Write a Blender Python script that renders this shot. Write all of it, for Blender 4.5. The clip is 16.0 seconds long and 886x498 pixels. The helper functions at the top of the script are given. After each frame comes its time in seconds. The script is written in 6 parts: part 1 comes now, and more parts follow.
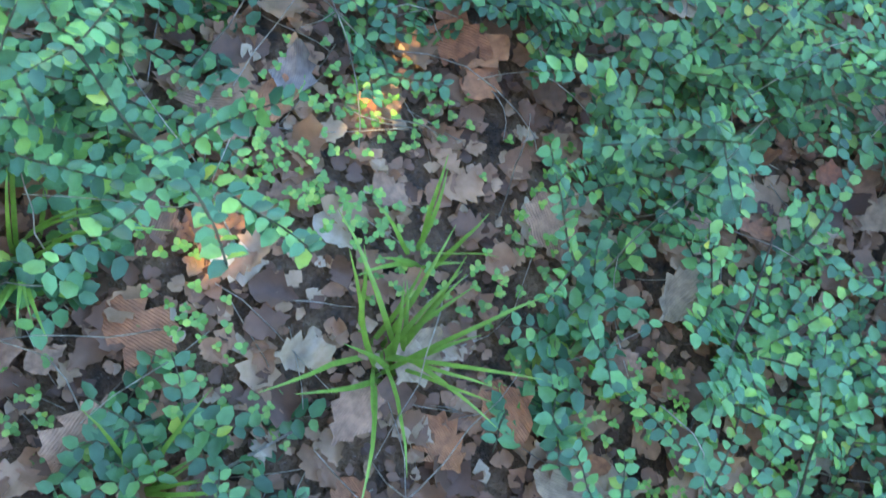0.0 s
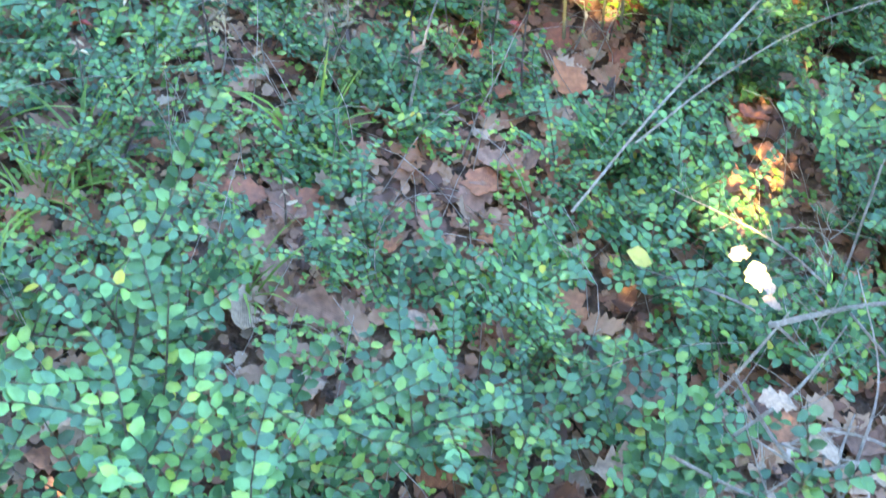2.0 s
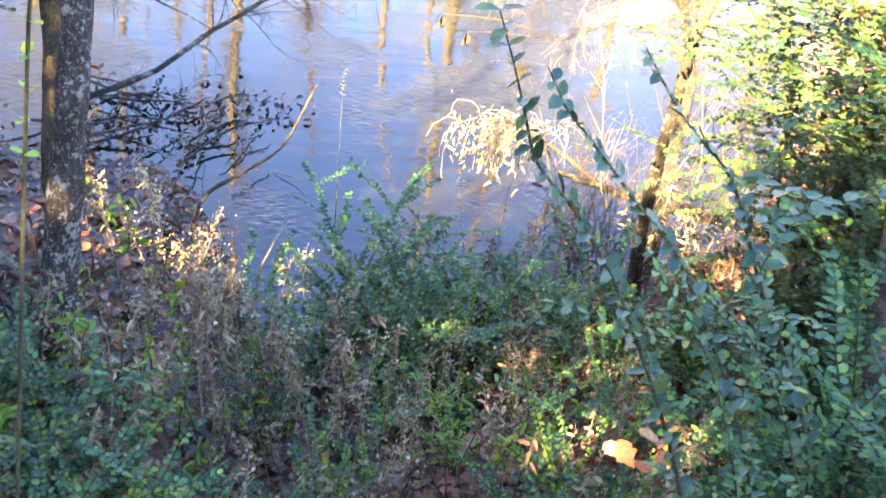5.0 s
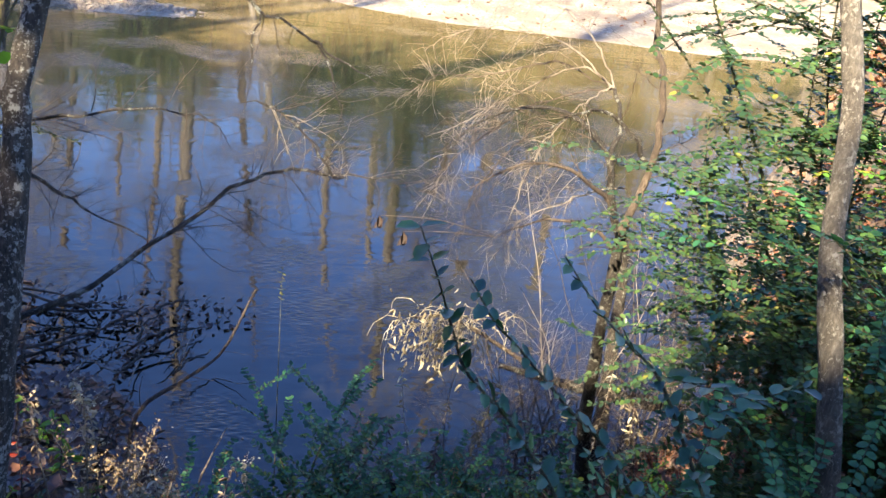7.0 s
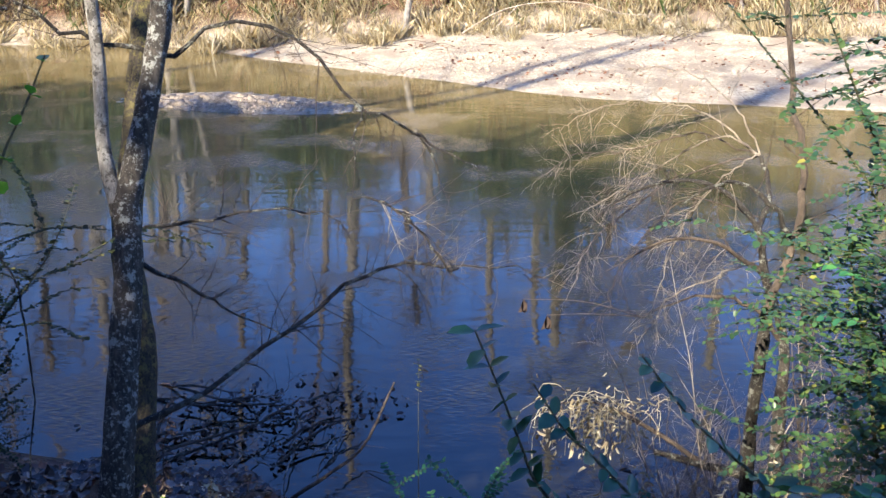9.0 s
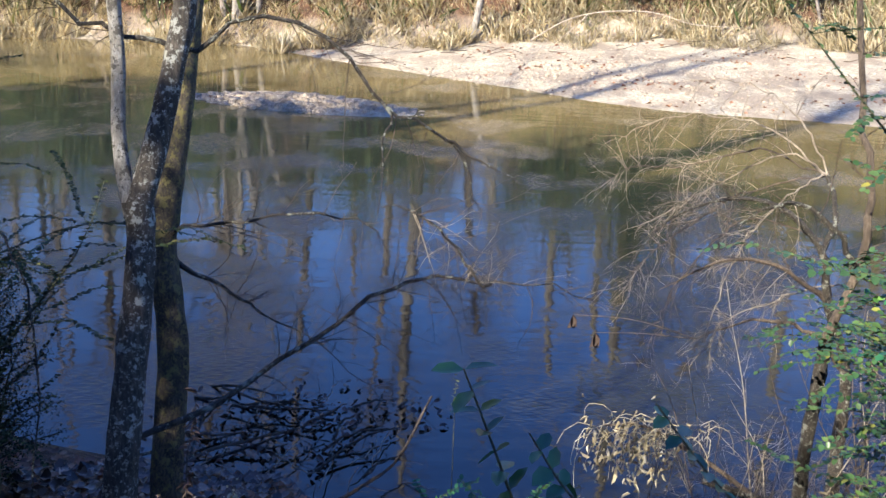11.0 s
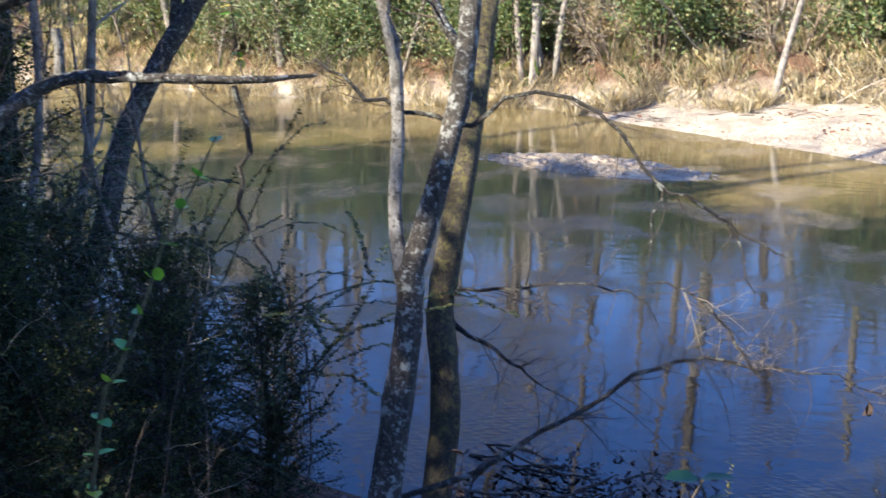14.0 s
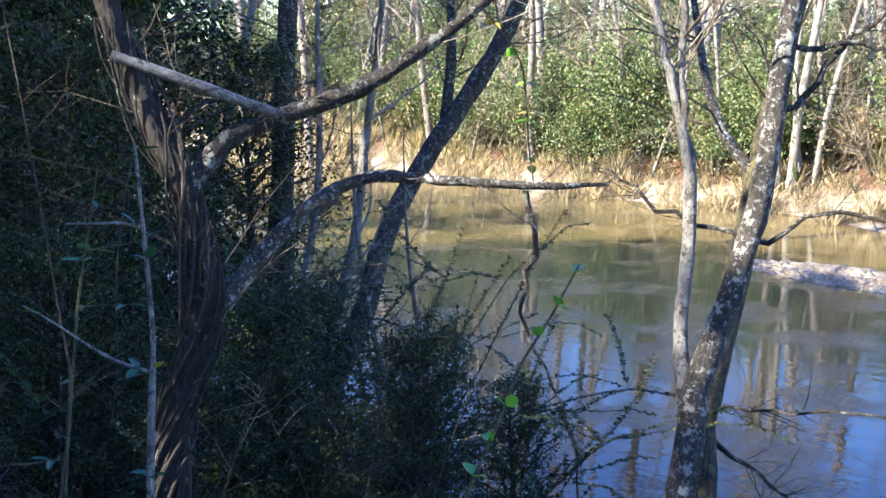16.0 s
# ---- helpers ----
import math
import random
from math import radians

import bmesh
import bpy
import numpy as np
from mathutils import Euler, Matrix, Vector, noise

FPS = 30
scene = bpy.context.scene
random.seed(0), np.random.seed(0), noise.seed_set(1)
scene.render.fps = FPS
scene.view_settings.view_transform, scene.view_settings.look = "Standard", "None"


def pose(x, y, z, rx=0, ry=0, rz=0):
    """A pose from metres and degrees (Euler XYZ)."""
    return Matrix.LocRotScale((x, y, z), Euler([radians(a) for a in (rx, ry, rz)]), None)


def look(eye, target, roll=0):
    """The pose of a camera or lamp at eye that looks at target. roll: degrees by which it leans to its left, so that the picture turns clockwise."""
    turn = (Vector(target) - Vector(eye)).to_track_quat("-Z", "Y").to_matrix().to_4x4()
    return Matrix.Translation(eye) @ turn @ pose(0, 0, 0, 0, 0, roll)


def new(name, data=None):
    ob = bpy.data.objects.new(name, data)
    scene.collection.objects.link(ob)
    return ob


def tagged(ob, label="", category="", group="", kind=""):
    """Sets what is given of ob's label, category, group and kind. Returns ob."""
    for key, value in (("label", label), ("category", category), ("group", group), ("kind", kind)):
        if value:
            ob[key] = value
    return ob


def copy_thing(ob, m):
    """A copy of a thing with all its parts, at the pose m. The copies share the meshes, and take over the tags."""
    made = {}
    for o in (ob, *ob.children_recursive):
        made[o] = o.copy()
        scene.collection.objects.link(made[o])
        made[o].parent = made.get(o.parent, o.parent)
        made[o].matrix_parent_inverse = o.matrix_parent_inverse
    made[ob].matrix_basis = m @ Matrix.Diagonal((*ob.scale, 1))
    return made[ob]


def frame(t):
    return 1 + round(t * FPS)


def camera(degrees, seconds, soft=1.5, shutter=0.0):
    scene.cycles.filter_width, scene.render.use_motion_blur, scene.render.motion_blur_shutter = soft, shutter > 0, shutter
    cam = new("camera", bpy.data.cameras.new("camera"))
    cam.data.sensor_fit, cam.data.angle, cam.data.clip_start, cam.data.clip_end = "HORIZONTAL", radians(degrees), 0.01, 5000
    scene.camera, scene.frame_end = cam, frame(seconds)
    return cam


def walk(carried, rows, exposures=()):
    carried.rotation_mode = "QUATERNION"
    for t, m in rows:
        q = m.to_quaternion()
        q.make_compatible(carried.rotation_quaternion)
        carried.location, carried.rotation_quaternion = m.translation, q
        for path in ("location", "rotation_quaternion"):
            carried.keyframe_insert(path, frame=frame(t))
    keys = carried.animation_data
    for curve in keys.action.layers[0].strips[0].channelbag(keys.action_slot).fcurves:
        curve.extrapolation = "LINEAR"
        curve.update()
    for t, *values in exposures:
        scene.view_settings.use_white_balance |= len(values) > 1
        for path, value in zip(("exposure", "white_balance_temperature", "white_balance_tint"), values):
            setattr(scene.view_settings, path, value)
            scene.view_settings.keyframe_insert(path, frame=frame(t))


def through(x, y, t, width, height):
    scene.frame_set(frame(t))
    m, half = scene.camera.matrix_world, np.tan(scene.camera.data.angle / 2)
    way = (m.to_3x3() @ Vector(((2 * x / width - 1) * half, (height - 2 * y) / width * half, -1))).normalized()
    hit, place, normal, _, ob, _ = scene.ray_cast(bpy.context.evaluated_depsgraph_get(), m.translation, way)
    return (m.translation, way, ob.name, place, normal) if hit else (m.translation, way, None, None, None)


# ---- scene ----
cam = camera(46.0, 16.0, soft=1.45, shutter=0.2)

# seconds, place, heading to the left of +y, pitch, roll
PATH = [
    (0.0, 0.004, -0.000, 1.492, -55.98, -69.12, 43.65),
    (0.5, 0.052, 0.057, 1.541, -42.36, -68.44, 31.85),
    (1.0, 0.047, 0.092, 1.559, -34.65, -65.50, 24.72),
    (1.5, 0.050, 0.143, 1.598, -27.16, -60.77, 18.17),
    (2.0, 0.041, 0.217, 1.649, -22.31, -55.33, 15.16),
    (2.5, 0.026, 0.346, 1.734, -19.08, -53.09, 12.89),
    (3.0, 0.001, 0.441, 1.806, -16.76, -49.82, 11.29),
    (3.5, -0.012, 0.477, 1.848, -14.25, -45.17, 10.20),
    (4.0, -0.028, 0.510, 1.884, -12.23, -41.57, 9.13),
    (4.5, -0.045, 0.533, 1.925, -10.33, -36.80, 8.48),
    (5.0, -0.048, 0.544, 1.962, -10.52, -32.53, 8.37),
    (5.2, -0.041, 0.555, 1.977, -11.06, -30.71, 7.84),
    (7.3, -0.027, 0.541, 1.998, -12.86, -21.07, 7.21),
    (7.5, -0.041, 0.544, 1.997, -13.33, -20.68, 8.36),
    (8.0, -0.051, 0.543, 1.987, -15.21, -20.25, 9.54),
    (8.5, 0.002, 0.588, 1.997, -10.10, -17.17, 4.24),
    (9.0, 0.143, 0.629, 2.004, -2.18, -17.97, 0.50),
    (9.2, 0.154, 0.611, 2.001, -2.68, -18.07, 1.22),
    (11.3, 0.262, 0.808, 1.975, 2.96, -17.54, 2.10),
    (11.5, 0.282, 0.774, 1.995, 4.02, -17.20, 2.29),
    (12.0, 0.330, 0.795, 1.989, 6.49, -15.87, 1.06),
    (12.5, 0.342, 0.795, 1.992, 9.82, -16.71, 1.49),
    (13.0, 0.330, 0.807, 1.974, 11.09, -19.38, 1.29),
    (13.5, 0.334, 0.833, 1.994, 11.88, -16.81, -0.11),
    (14.0, 0.290, 0.835, 2.008, 17.91, -14.65, -0.36),
    (14.5, 0.248, 0.812, 2.027, 23.48, -13.08, -0.47),
    (15.0, 0.209, 0.810, 2.029, 27.48, -12.45, 0.02),
    (15.5, 0.186, 0.816, 2.034, 30.48, -10.63, 1.06),
    (16.0, 0.168, 0.820, 2.038, 31.14, -9.57, 0.79),
]


def stand(x, y, z, yaw, pitch, roll):
    """A camera pose from heading, pitch and roll."""
    return Matrix.Translation((x, y, z)) @ Euler((0, 0, radians(yaw))).to_matrix().to_4x4() \
        @ Euler((radians(90 + pitch), 0, 0)).to_matrix().to_4x4() @ Euler((0, 0, radians(roll))).to_matrix().to_4x4()


walk(cam, [(t, stand(*row)) for t, *row in PATH],
     exposures=[(0, 5.5, 19000, -5), (1.0, 5.7, 19500, -4), (2.5, 6.2, 15500, 4), (3.0, 6.3, 14800, 8), (3.5, 6.4, 13200, 17), (4.5, 5.45, 13000, 12), (5.0, 4.75, 13600, 14), (5.2, 4.3, 13000, 14), (7.3, 2.6, 7600, 10), (9.0, 2.18, 6700, 10), (11.4, 2.05, 6500, 9), (12.0, 2.12, 6450, 9), (14.5, 2.4, 6500, 9), (16.0, 2.8, 6400, 9)])

# ---- sky and sun: low winter sun from behind, over the near bank's trees ----
SUN_AZ = math.atan2(-0.62, -0.78)      # heading of the sun, clockwise from +y
SUN_EL = radians(36)
world = bpy.data.worlds.new("sky")
scene.world = world
world.use_nodes = True
wn = world.node_tree.nodes
sky = wn.new("ShaderNodeTexSky")
sky.sky_type, sky.sun_disc = "NISHITA", False
sky.sun_elevation, sky.sun_rotation = SUN_EL, SUN_AZ
sky.air_density, sky.dust_density, sky.ozone_density = 1.0, 0.3, 1.5
wn["Background"].inputs["Strength"].default_value = 0.12
deep = wn.new("ShaderNodeHueSaturation")
deep.inputs["Saturation"].default_value = 1.36
deep.inputs["Hue"].default_value = 0.522
world.node_tree.links.new(sky.outputs[0], deep.inputs["Color"])
world.node_tree.links.new(deep.outputs[0], wn["Background"].inputs["Color"])
sun = new("sun", bpy.data.lights.new("sun", "SUN"))
sun.data.energy, sun.data.angle, sun.data.color = 4.2, radians(0.53), (1.0, 0.93, 0.82)
SUN_DIR = Vector((math.sin(SUN_AZ) * math.cos(SUN_EL), math.cos(SUN_AZ) * math.cos(SUN_EL), math.sin(SUN_EL)))
sun.matrix_world = look(SUN_DIR * 60, (0, 0, 0))


# ---- materials ----
def nodes_of(name):
    m = bpy.data.materials.new(name)
    m.use_nodes = True
    t = m.node_tree
    return m, t, t.nodes["Principled BSDF"], t.nodes["Material Output"]


def add(t, kind, **values):
    n = t.nodes.new(kind)
    for k, v in values.items():
        if k in n.inputs:
            n.inputs[k].default_value = v
    return n


def ramp(t, source, stops):
    n = t.nodes.new("ShaderNodeValToRGB")
    e = n.color_ramp.elements
    while len(e) < len(stops):
        e.new(0.5)
    for k, (p, c) in zip(e, stops):
        k.position, k.color = p, (*c, 1)
    t.links.new(source, n.inputs[0])
    return n


def place(t, scale=1.0, stretch=(1, 1, 1)):
    g = t.nodes.new("ShaderNodeNewGeometry")
    m = add(t, "ShaderNodeMapping", Scale=tuple(scale * s for s in stretch))
    t.links.new(g.outputs["Position"], m.inputs[0])
    return m.outputs[0]


def tex(t, where, scale, detail=4.0, rough=0.55):
    n = add(t, "ShaderNodeTexNoise", Scale=scale, Detail=detail, Roughness=rough)
    t.links.new(where, n.inputs["Vector"])
    return n.outputs["Fac"]


def mixed(t, a, b, fac, mode="MIX"):
    n = t.nodes.new("ShaderNodeMix")
    n.data_type, n.blend_type = "RGBA", mode
    for s, i in ((fac, 0), (a, 6), (b, 7)):
        if isinstance(s, (float, int)):
            n.inputs[i].default_value = s
        elif isinstance(s, tuple):
            n.inputs[i].default_value = (*s, 1)
        else:
            t.links.new(s, n.inputs[i])
    return n.outputs[2]


def relief(t, bsdf, height, strength, distance):
    n = add(t, "ShaderNodeBump", Strength=strength, Distance=distance)
    t.links.new(height, n.inputs["Height"])
    t.links.new(n.outputs[0], bsdf.inputs["Normal"])


def leaf_material(name, stops, gloss=0.45, through=0.35, tint=(1.0, 1.0, 0.6), single=False):
    """A thin leaf: its colour differs from leaf to leaf, light passes through it."""
    m, t, b, out = nodes_of(name)
    chance = t.nodes.new("ShaderNodeObjectInfo").outputs["Random"] if single else t.nodes.new("ShaderNodeNewGeometry").outputs["Random Per Island"]
    c = ramp(t, chance, stops)
    spots = tex(t, place(t), 55, 3)
    colour = mixed(t, c.outputs[0], ramp(t, spots, [(0.3, (0.62, 0.6, 0.5)), (0.62, (1, 1, 1))]).outputs[0], 0.7, "MULTIPLY")
    broad = tex(t, place(t), 1.9, 3)
    colour = mixed(t, colour, ramp(t, broad, [(0.35, (0.68, 0.66, 0.62)), (0.62, (1.15, 1.12, 1.1))]).outputs[0], 1.0, "MULTIPLY")
    t.links.new(colour, b.inputs["Base Color"])
    b.inputs["Roughness"].default_value = gloss
    tr = t.nodes.new("ShaderNodeBsdfTranslucent")
    t.links.new(mixed(t, colour, tint, 1.0, "MULTIPLY"), tr.inputs[0])
    mx = add(t, "ShaderNodeMixShader", Fac=through)
    t.links.new(b.outputs[0], mx.inputs[1])
    t.links.new(tr.outputs[0], mx.inputs[2])
    t.links.new(mx.outputs[0], out.inputs[0])
    return m


def bark_material(name, dark, light, lichen=None, amount=0.5, scale=1.0):
    """Furrowed bark with crusts of lichen or moss in patches of two sizes."""
    m, t, b, _ = nodes_of(name)
    w = place(t, scale)
    grain = tex(t, place(t, scale, (1, 1, 0.22)), 95, 8, 0.75)
    broad = tex(t, w, 9, 4, 0.6)
    c = ramp(t, grain, [(0.36, dark), (0.5, tuple((p + q) / 2.4 for p, q in zip(dark, light))), (0.64, light)]).outputs[0]
    c = mixed(t, c, ramp(t, broad, [(0.35, (0.55, 0.52, 0.5)), (0.6, (1.1, 1.08, 1.05))]).outputs[0], 1.0, "MULTIPLY")
    if lichen:
        patch = tex(t, w, 26, 7, 0.72)
        c = mixed(t, c, lichen, ramp(t, patch, [(amount, (0, 0, 0)), (amount + 0.035, (1, 1, 1))]).outputs[0])
        crust = tex(t, w, 88, 6, 0.75)
        c = mixed(t, c, tuple(0.8 * q for q in lichen), ramp(t, crust, [(amount + 0.01, (0, 0, 0)), (amount + 0.05, (0.9, 0.9, 0.9))]).outputs[0])
    t.links.new(c, b.inputs["Base Color"])
    b.inputs["Roughness"].default_value = 0.92
    relief(t, b, grain, 1.0, 0.03)
    return m


PRIVET = leaf_material("privet leaf", [(0, (0.018, 0.09, 0.045)), (0.45, (0.042, 0.18, 0.08)), (0.85, (0.09, 0.28, 0.08)), (0.985, (0.2, 0.36, 0.07)), (1, (0.40, 0.36, 0.06))], 0.42, 0.3)
# the privet leaf again, with shade put into its colour
PRIVET_SHADED = leaf_material("shaded privet leaf", [(0, (0.025, 0.07, 0.03)), (0.6, (0.045, 0.105, 0.04)), (0.96, (0.085, 0.145, 0.04)), (1, (0.26, 0.25, 0.05))], 0.4, 0.2)
LIME = leaf_material("young green leaf", [(0, (0.10, 0.30, 0.05)), (0.7, (0.18, 0.40, 0.05)), (1, (0.42, 0.42, 0.05))], 0.4, 0.45)
SEEDLING = leaf_material("seedling leaf", [(0, (0.06, 0.20, 0.04)), (0.7, (0.12, 0.31, 0.05)), (1, (0.26, 0.38, 0.06))], 0.45, 0.35)
SINGLE = {name: leaf_material(name + " single", stops, 0.35, thr, single=True) for name, stops, thr in (
    ("dark", [(0, (0.02, 0.08, 0.045)), (0.6, (0.035, 0.13, 0.06)), (0.95, (0.08, 0.18, 0.05)), (1, (0.34, 0.30, 0.05))], 0.25),
    ("mid", [(0, (0.04, 0.14, 0.06)), (0.6, (0.06, 0.2, 0.08)), (0.95, (0.12, 0.26, 0.06)), (1, (0.4, 0.34, 0.05))], 0.3),
    ("lime", [(0, (0.10, 0.30, 0.05)), (0.7, (0.18, 0.40, 0.05)), (1, (0.42, 0.42, 0.05))], 0.45),
    ("yellow", [(0, (0.50, 0.38, 0.03)), (1, (0.62, 0.58, 0.2))], 0.4))}
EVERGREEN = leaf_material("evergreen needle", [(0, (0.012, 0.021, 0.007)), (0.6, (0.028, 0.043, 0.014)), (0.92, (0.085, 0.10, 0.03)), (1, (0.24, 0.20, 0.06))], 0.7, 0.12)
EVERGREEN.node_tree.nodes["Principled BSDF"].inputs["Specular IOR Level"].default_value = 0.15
for leafy in (PRIVET, PRIVET_SHADED):
    leafy.node_tree.nodes["Principled BSDF"].inputs["Specular IOR Level"].default_value = 0.35
BRUSH = leaf_material("far brush leaf", [(0, (0.05, 0.095, 0.035)), (0.4, (0.11, 0.175, 0.065)), (0.75, (0.20, 0.26, 0.10)), (0.92, (0.34, 0.32, 0.15)), (1, (0.46, 0.36, 0.20))], 0.5, 0.35)
DRY = leaf_material("dry oak leaf", [(0, (0.09, 0.038, 0.022)), (0.3, (0.20, 0.085, 0.045)), (0.6, (0.31, 0.135, 0.07)), (0.9, (0.38, 0.21, 0.12)), (1, (0.42, 0.31, 0.22))], 0.7, 0.2, (1, 0.8, 0.5))
STRAW = leaf_material("dry straw", [(0, (0.30, 0.21, 0.10)), (0.5, (0.46, 0.35, 0.18)), (1, (0.62, 0.52, 0.32))], 0.7, 0.3, (1, 0.9, 0.6))
STRAW_FAR = leaf_material("bleached grass", [(0, (0.40, 0.325, 0.20)), (0.5, (0.62, 0.545, 0.37)), (1, (0.78, 0.72, 0.55))], 0.7, 0.35, (1, 0.95, 0.8))
GRASS = leaf_material("green grass blade", [(0, (0.06, 0.17, 0.03)), (0.6, (0.14, 0.30, 0.05)), (1, (0.40, 0.40, 0.07))], 0.45, 0.35)
YELLOW = leaf_material("yellow leaf", [(0, (0.50, 0.38, 0.03)), (1, (0.66, 0.56, 0.06))], 0.5, 0.4)
TAN_WEED = leaf_material("tan weed leaf", [(0, (0.22, 0.145, 0.085)), (0.5, (0.38, 0.285, 0.175)), (1, (0.56, 0.46, 0.31))], 0.7, 0.3, (1, 0.9, 0.6))
RED = leaf_material("red autumn leaf", [(0, (0.20, 0.02, 0.02)), (0.6, (0.32, 0.05, 0.03)), (1, (0.42, 0.14, 0.04))], 0.5, 0.35, (1, 0.5, 0.4))
WET_LEAF = leaf_material("wet dead leaf", [(0, (0.03, 0.02, 0.015)), (0.5, (0.085, 0.05, 0.033)), (0.9, (0.15, 0.09, 0.06)), (1, (0.26, 0.19, 0.14))], 0.35, 0.1, (1, 0.8, 0.6))
DARK_WEED = leaf_material("withered dark leaf", [(0, (0.03, 0.022, 0.02)), (0.6, (0.07, 0.045, 0.035)), (1, (0.16, 0.10, 0.07))], 0.7, 0.1, (1, 0.8, 0.6))
BARK = bark_material("lichened bark", (0.022, 0.018, 0.014), (0.13, 0.108, 0.085), (0.40, 0.40, 0.35), 0.55)
BARK_MOSS = bark_material("mossy bark", (0.025, 0.02, 0.014), (0.14, 0.11, 0.07), (0.18, 0.15, 0.05), 0.53)
BARK_PALE = bark_material("pale smooth bark", (0.22, 0.20, 0.175), (0.50, 0.48, 0.44), (0.09, 0.08, 0.066), 0.55)
BARK_DARK = bark_material("dark bark", (0.014, 0.011, 0.008), (0.078, 0.062, 0.044), (0.25, 0.25, 0.20), 0.56)
BARK_VINE = bark_material("blackish rough bark", (0.012, 0.009, 0.007), (0.06, 0.048, 0.035), (0.17, 0.165, 0.13), 0.60)
BARK_FAR = bark_material("grey brown bark", (0.13, 0.105, 0.085), (0.33, 0.285, 0.235), (0.44, 0.42, 0.37), 0.6, 0.5)
BARK_GREY = bark_material("sunlit grey bark", (0.17, 0.15, 0.125), (0.40, 0.37, 0.32), (0.12, 0.10, 0.08), 0.58, 0.5)
TWIG_GREY = bark_material("grey brown twig bark", (0.16, 0.115, 0.075), (0.34, 0.26, 0.175))
BARK_MOTTLE = bark_material("mottled grey bark", (0.10, 0.088, 0.07), (0.27, 0.24, 0.195), (0.36, 0.34, 0.28), 0.56)
TWIG = bark_material("brown twig bark", (0.07, 0.05, 0.035), (0.21, 0.16, 0.115))
TWIG_PALE = bark_material("bleached twig bark", (0.30, 0.245, 0.18), (0.56, 0.48, 0.37))
STEM = bark_material("green brown stem", (0.07, 0.075, 0.035), (0.18, 0.17, 0.08))


def ground_material():
    """Leaf mould on the banks, pale sand on the far shore, brown silt under water."""
    m, t, b, _ = nodes_of("earth and sand")
    w = place(t)
    big, mid, fine = tex(t, w, 1.3, 5), tex(t, w, 14, 6, 0.65), tex(t, w, 90, 4, 0.7)
    soil = ramp(t, mid, [(0.36, (0.028, 0.014, 0.007)), (0.5, (0.11, 0.052, 0.025)), (0.66, (0.20, 0.11, 0.058))]).outputs[0]
    soil = mixed(t, soil, (0.24, 0.20, 0.17), ramp(t, fine, [(0.6, (0, 0, 0)), (0.72, (0.6, 0.6, 0.6))]).outputs[0])
    sand = ramp(t, mid, [(0.30, (0.20, 0.16, 0.11)), (0.46, (0.40, 0.34, 0.24)), (0.70, (0.60, 0.525, 0.39))]).outputs[0]
    sand = mixed(t, sand, (0.25, 0.195, 0.14), ramp(t, big, [(0.42, (0, 0, 0)), (0.58, (0.85, 0.85, 0.85))]).outputs[0])
    at = t.nodes.new("ShaderNodeAttribute")
    at.attribute_name = "sandy"
    c = mixed(t, soil, sand, at.outputs["Fac"])
    t.links.new(c, b.inputs["Base Color"])
    b.inputs["Roughness"].default_value = 0.95
    relief(t, b, mixed(t, mid, fine, 0.4), 1.0, 0.07)
    return m


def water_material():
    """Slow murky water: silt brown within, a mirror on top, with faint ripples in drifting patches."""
    m, t, b, _ = nodes_of("river water")
    w = place(t)
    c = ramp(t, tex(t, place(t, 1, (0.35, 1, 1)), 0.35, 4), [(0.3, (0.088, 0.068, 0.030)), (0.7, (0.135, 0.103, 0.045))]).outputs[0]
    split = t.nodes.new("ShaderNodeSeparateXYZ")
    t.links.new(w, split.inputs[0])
    # shade of the near trees painted in: silt colour darkens towards the near bank
    near_shade = add(t, "ShaderNodeMapRange")
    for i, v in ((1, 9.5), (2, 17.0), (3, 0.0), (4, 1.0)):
        near_shade.inputs[i].default_value = v
    t.links.new(split.outputs["Y"], near_shade.inputs[0])
    c = mixed(t, (0.009, 0.009, 0.005), c, near_shade.outputs[0])
    t.links.new(c, b.inputs["Base Color"])
    b.inputs["Roughness"].default_value = 0.035
    b.inputs["IOR"].default_value = 1.47
    rip = add(t, "ShaderNodeTexWave", Scale=7.5, Distortion=7.0, Detail=4.0)
    rip.inputs["Detail Scale"].default_value = 2.2
    t.links.new(place(t, 1, (0.25, 1.0, 1)), rip.inputs["Vector"])
    slow = tex(t, place(t, 1, (0.5, 1.8, 1)), 2.6, 3)
    patch = ramp(t, tex(t, w, 0.8, 3), [(0.50, (0.0, 0.0, 0.0)), (0.68, (0.8, 0.8, 0.8))]).outputs[0]
    h = mixed(t, mixed(t, (0.5, 0.5, 0.5), slow, 0.65), rip.outputs["Fac"], patch)
    relief(t, b, h, 0.18, 0.03)
    return m


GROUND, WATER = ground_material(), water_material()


# ---- mesh helpers ----
def npmesh(name, verts, faces, material, smooth=True):
    me = bpy.data.meshes.new(name)
    verts, faces = np.asarray(verts, np.float32), np.asarray(faces, np.int32)
    k = faces.shape[1]
    me.vertices.add(len(verts))
    me.vertices.foreach_set("co", verts.ravel())
    me.loops.add(faces.size)
    me.loops.foreach_set("vertex_index", faces.ravel())
    me.polygons.add(len(faces))
    me.polygons.foreach_set("loop_start", np.arange(0, faces.size, k, dtype=np.int32))
    me.polygons.foreach_set("use_smooth", np.full(len(faces), smooth))
    me.update(calc_edges=True)
    me.materials.append(material)
    return me


def thing(name, where, label, category, group="", kind=""):
    ob = new(name)
    ob.location = where
    ob.empty_display_size = 0.1
    return tagged(ob, label, category, group, kind)


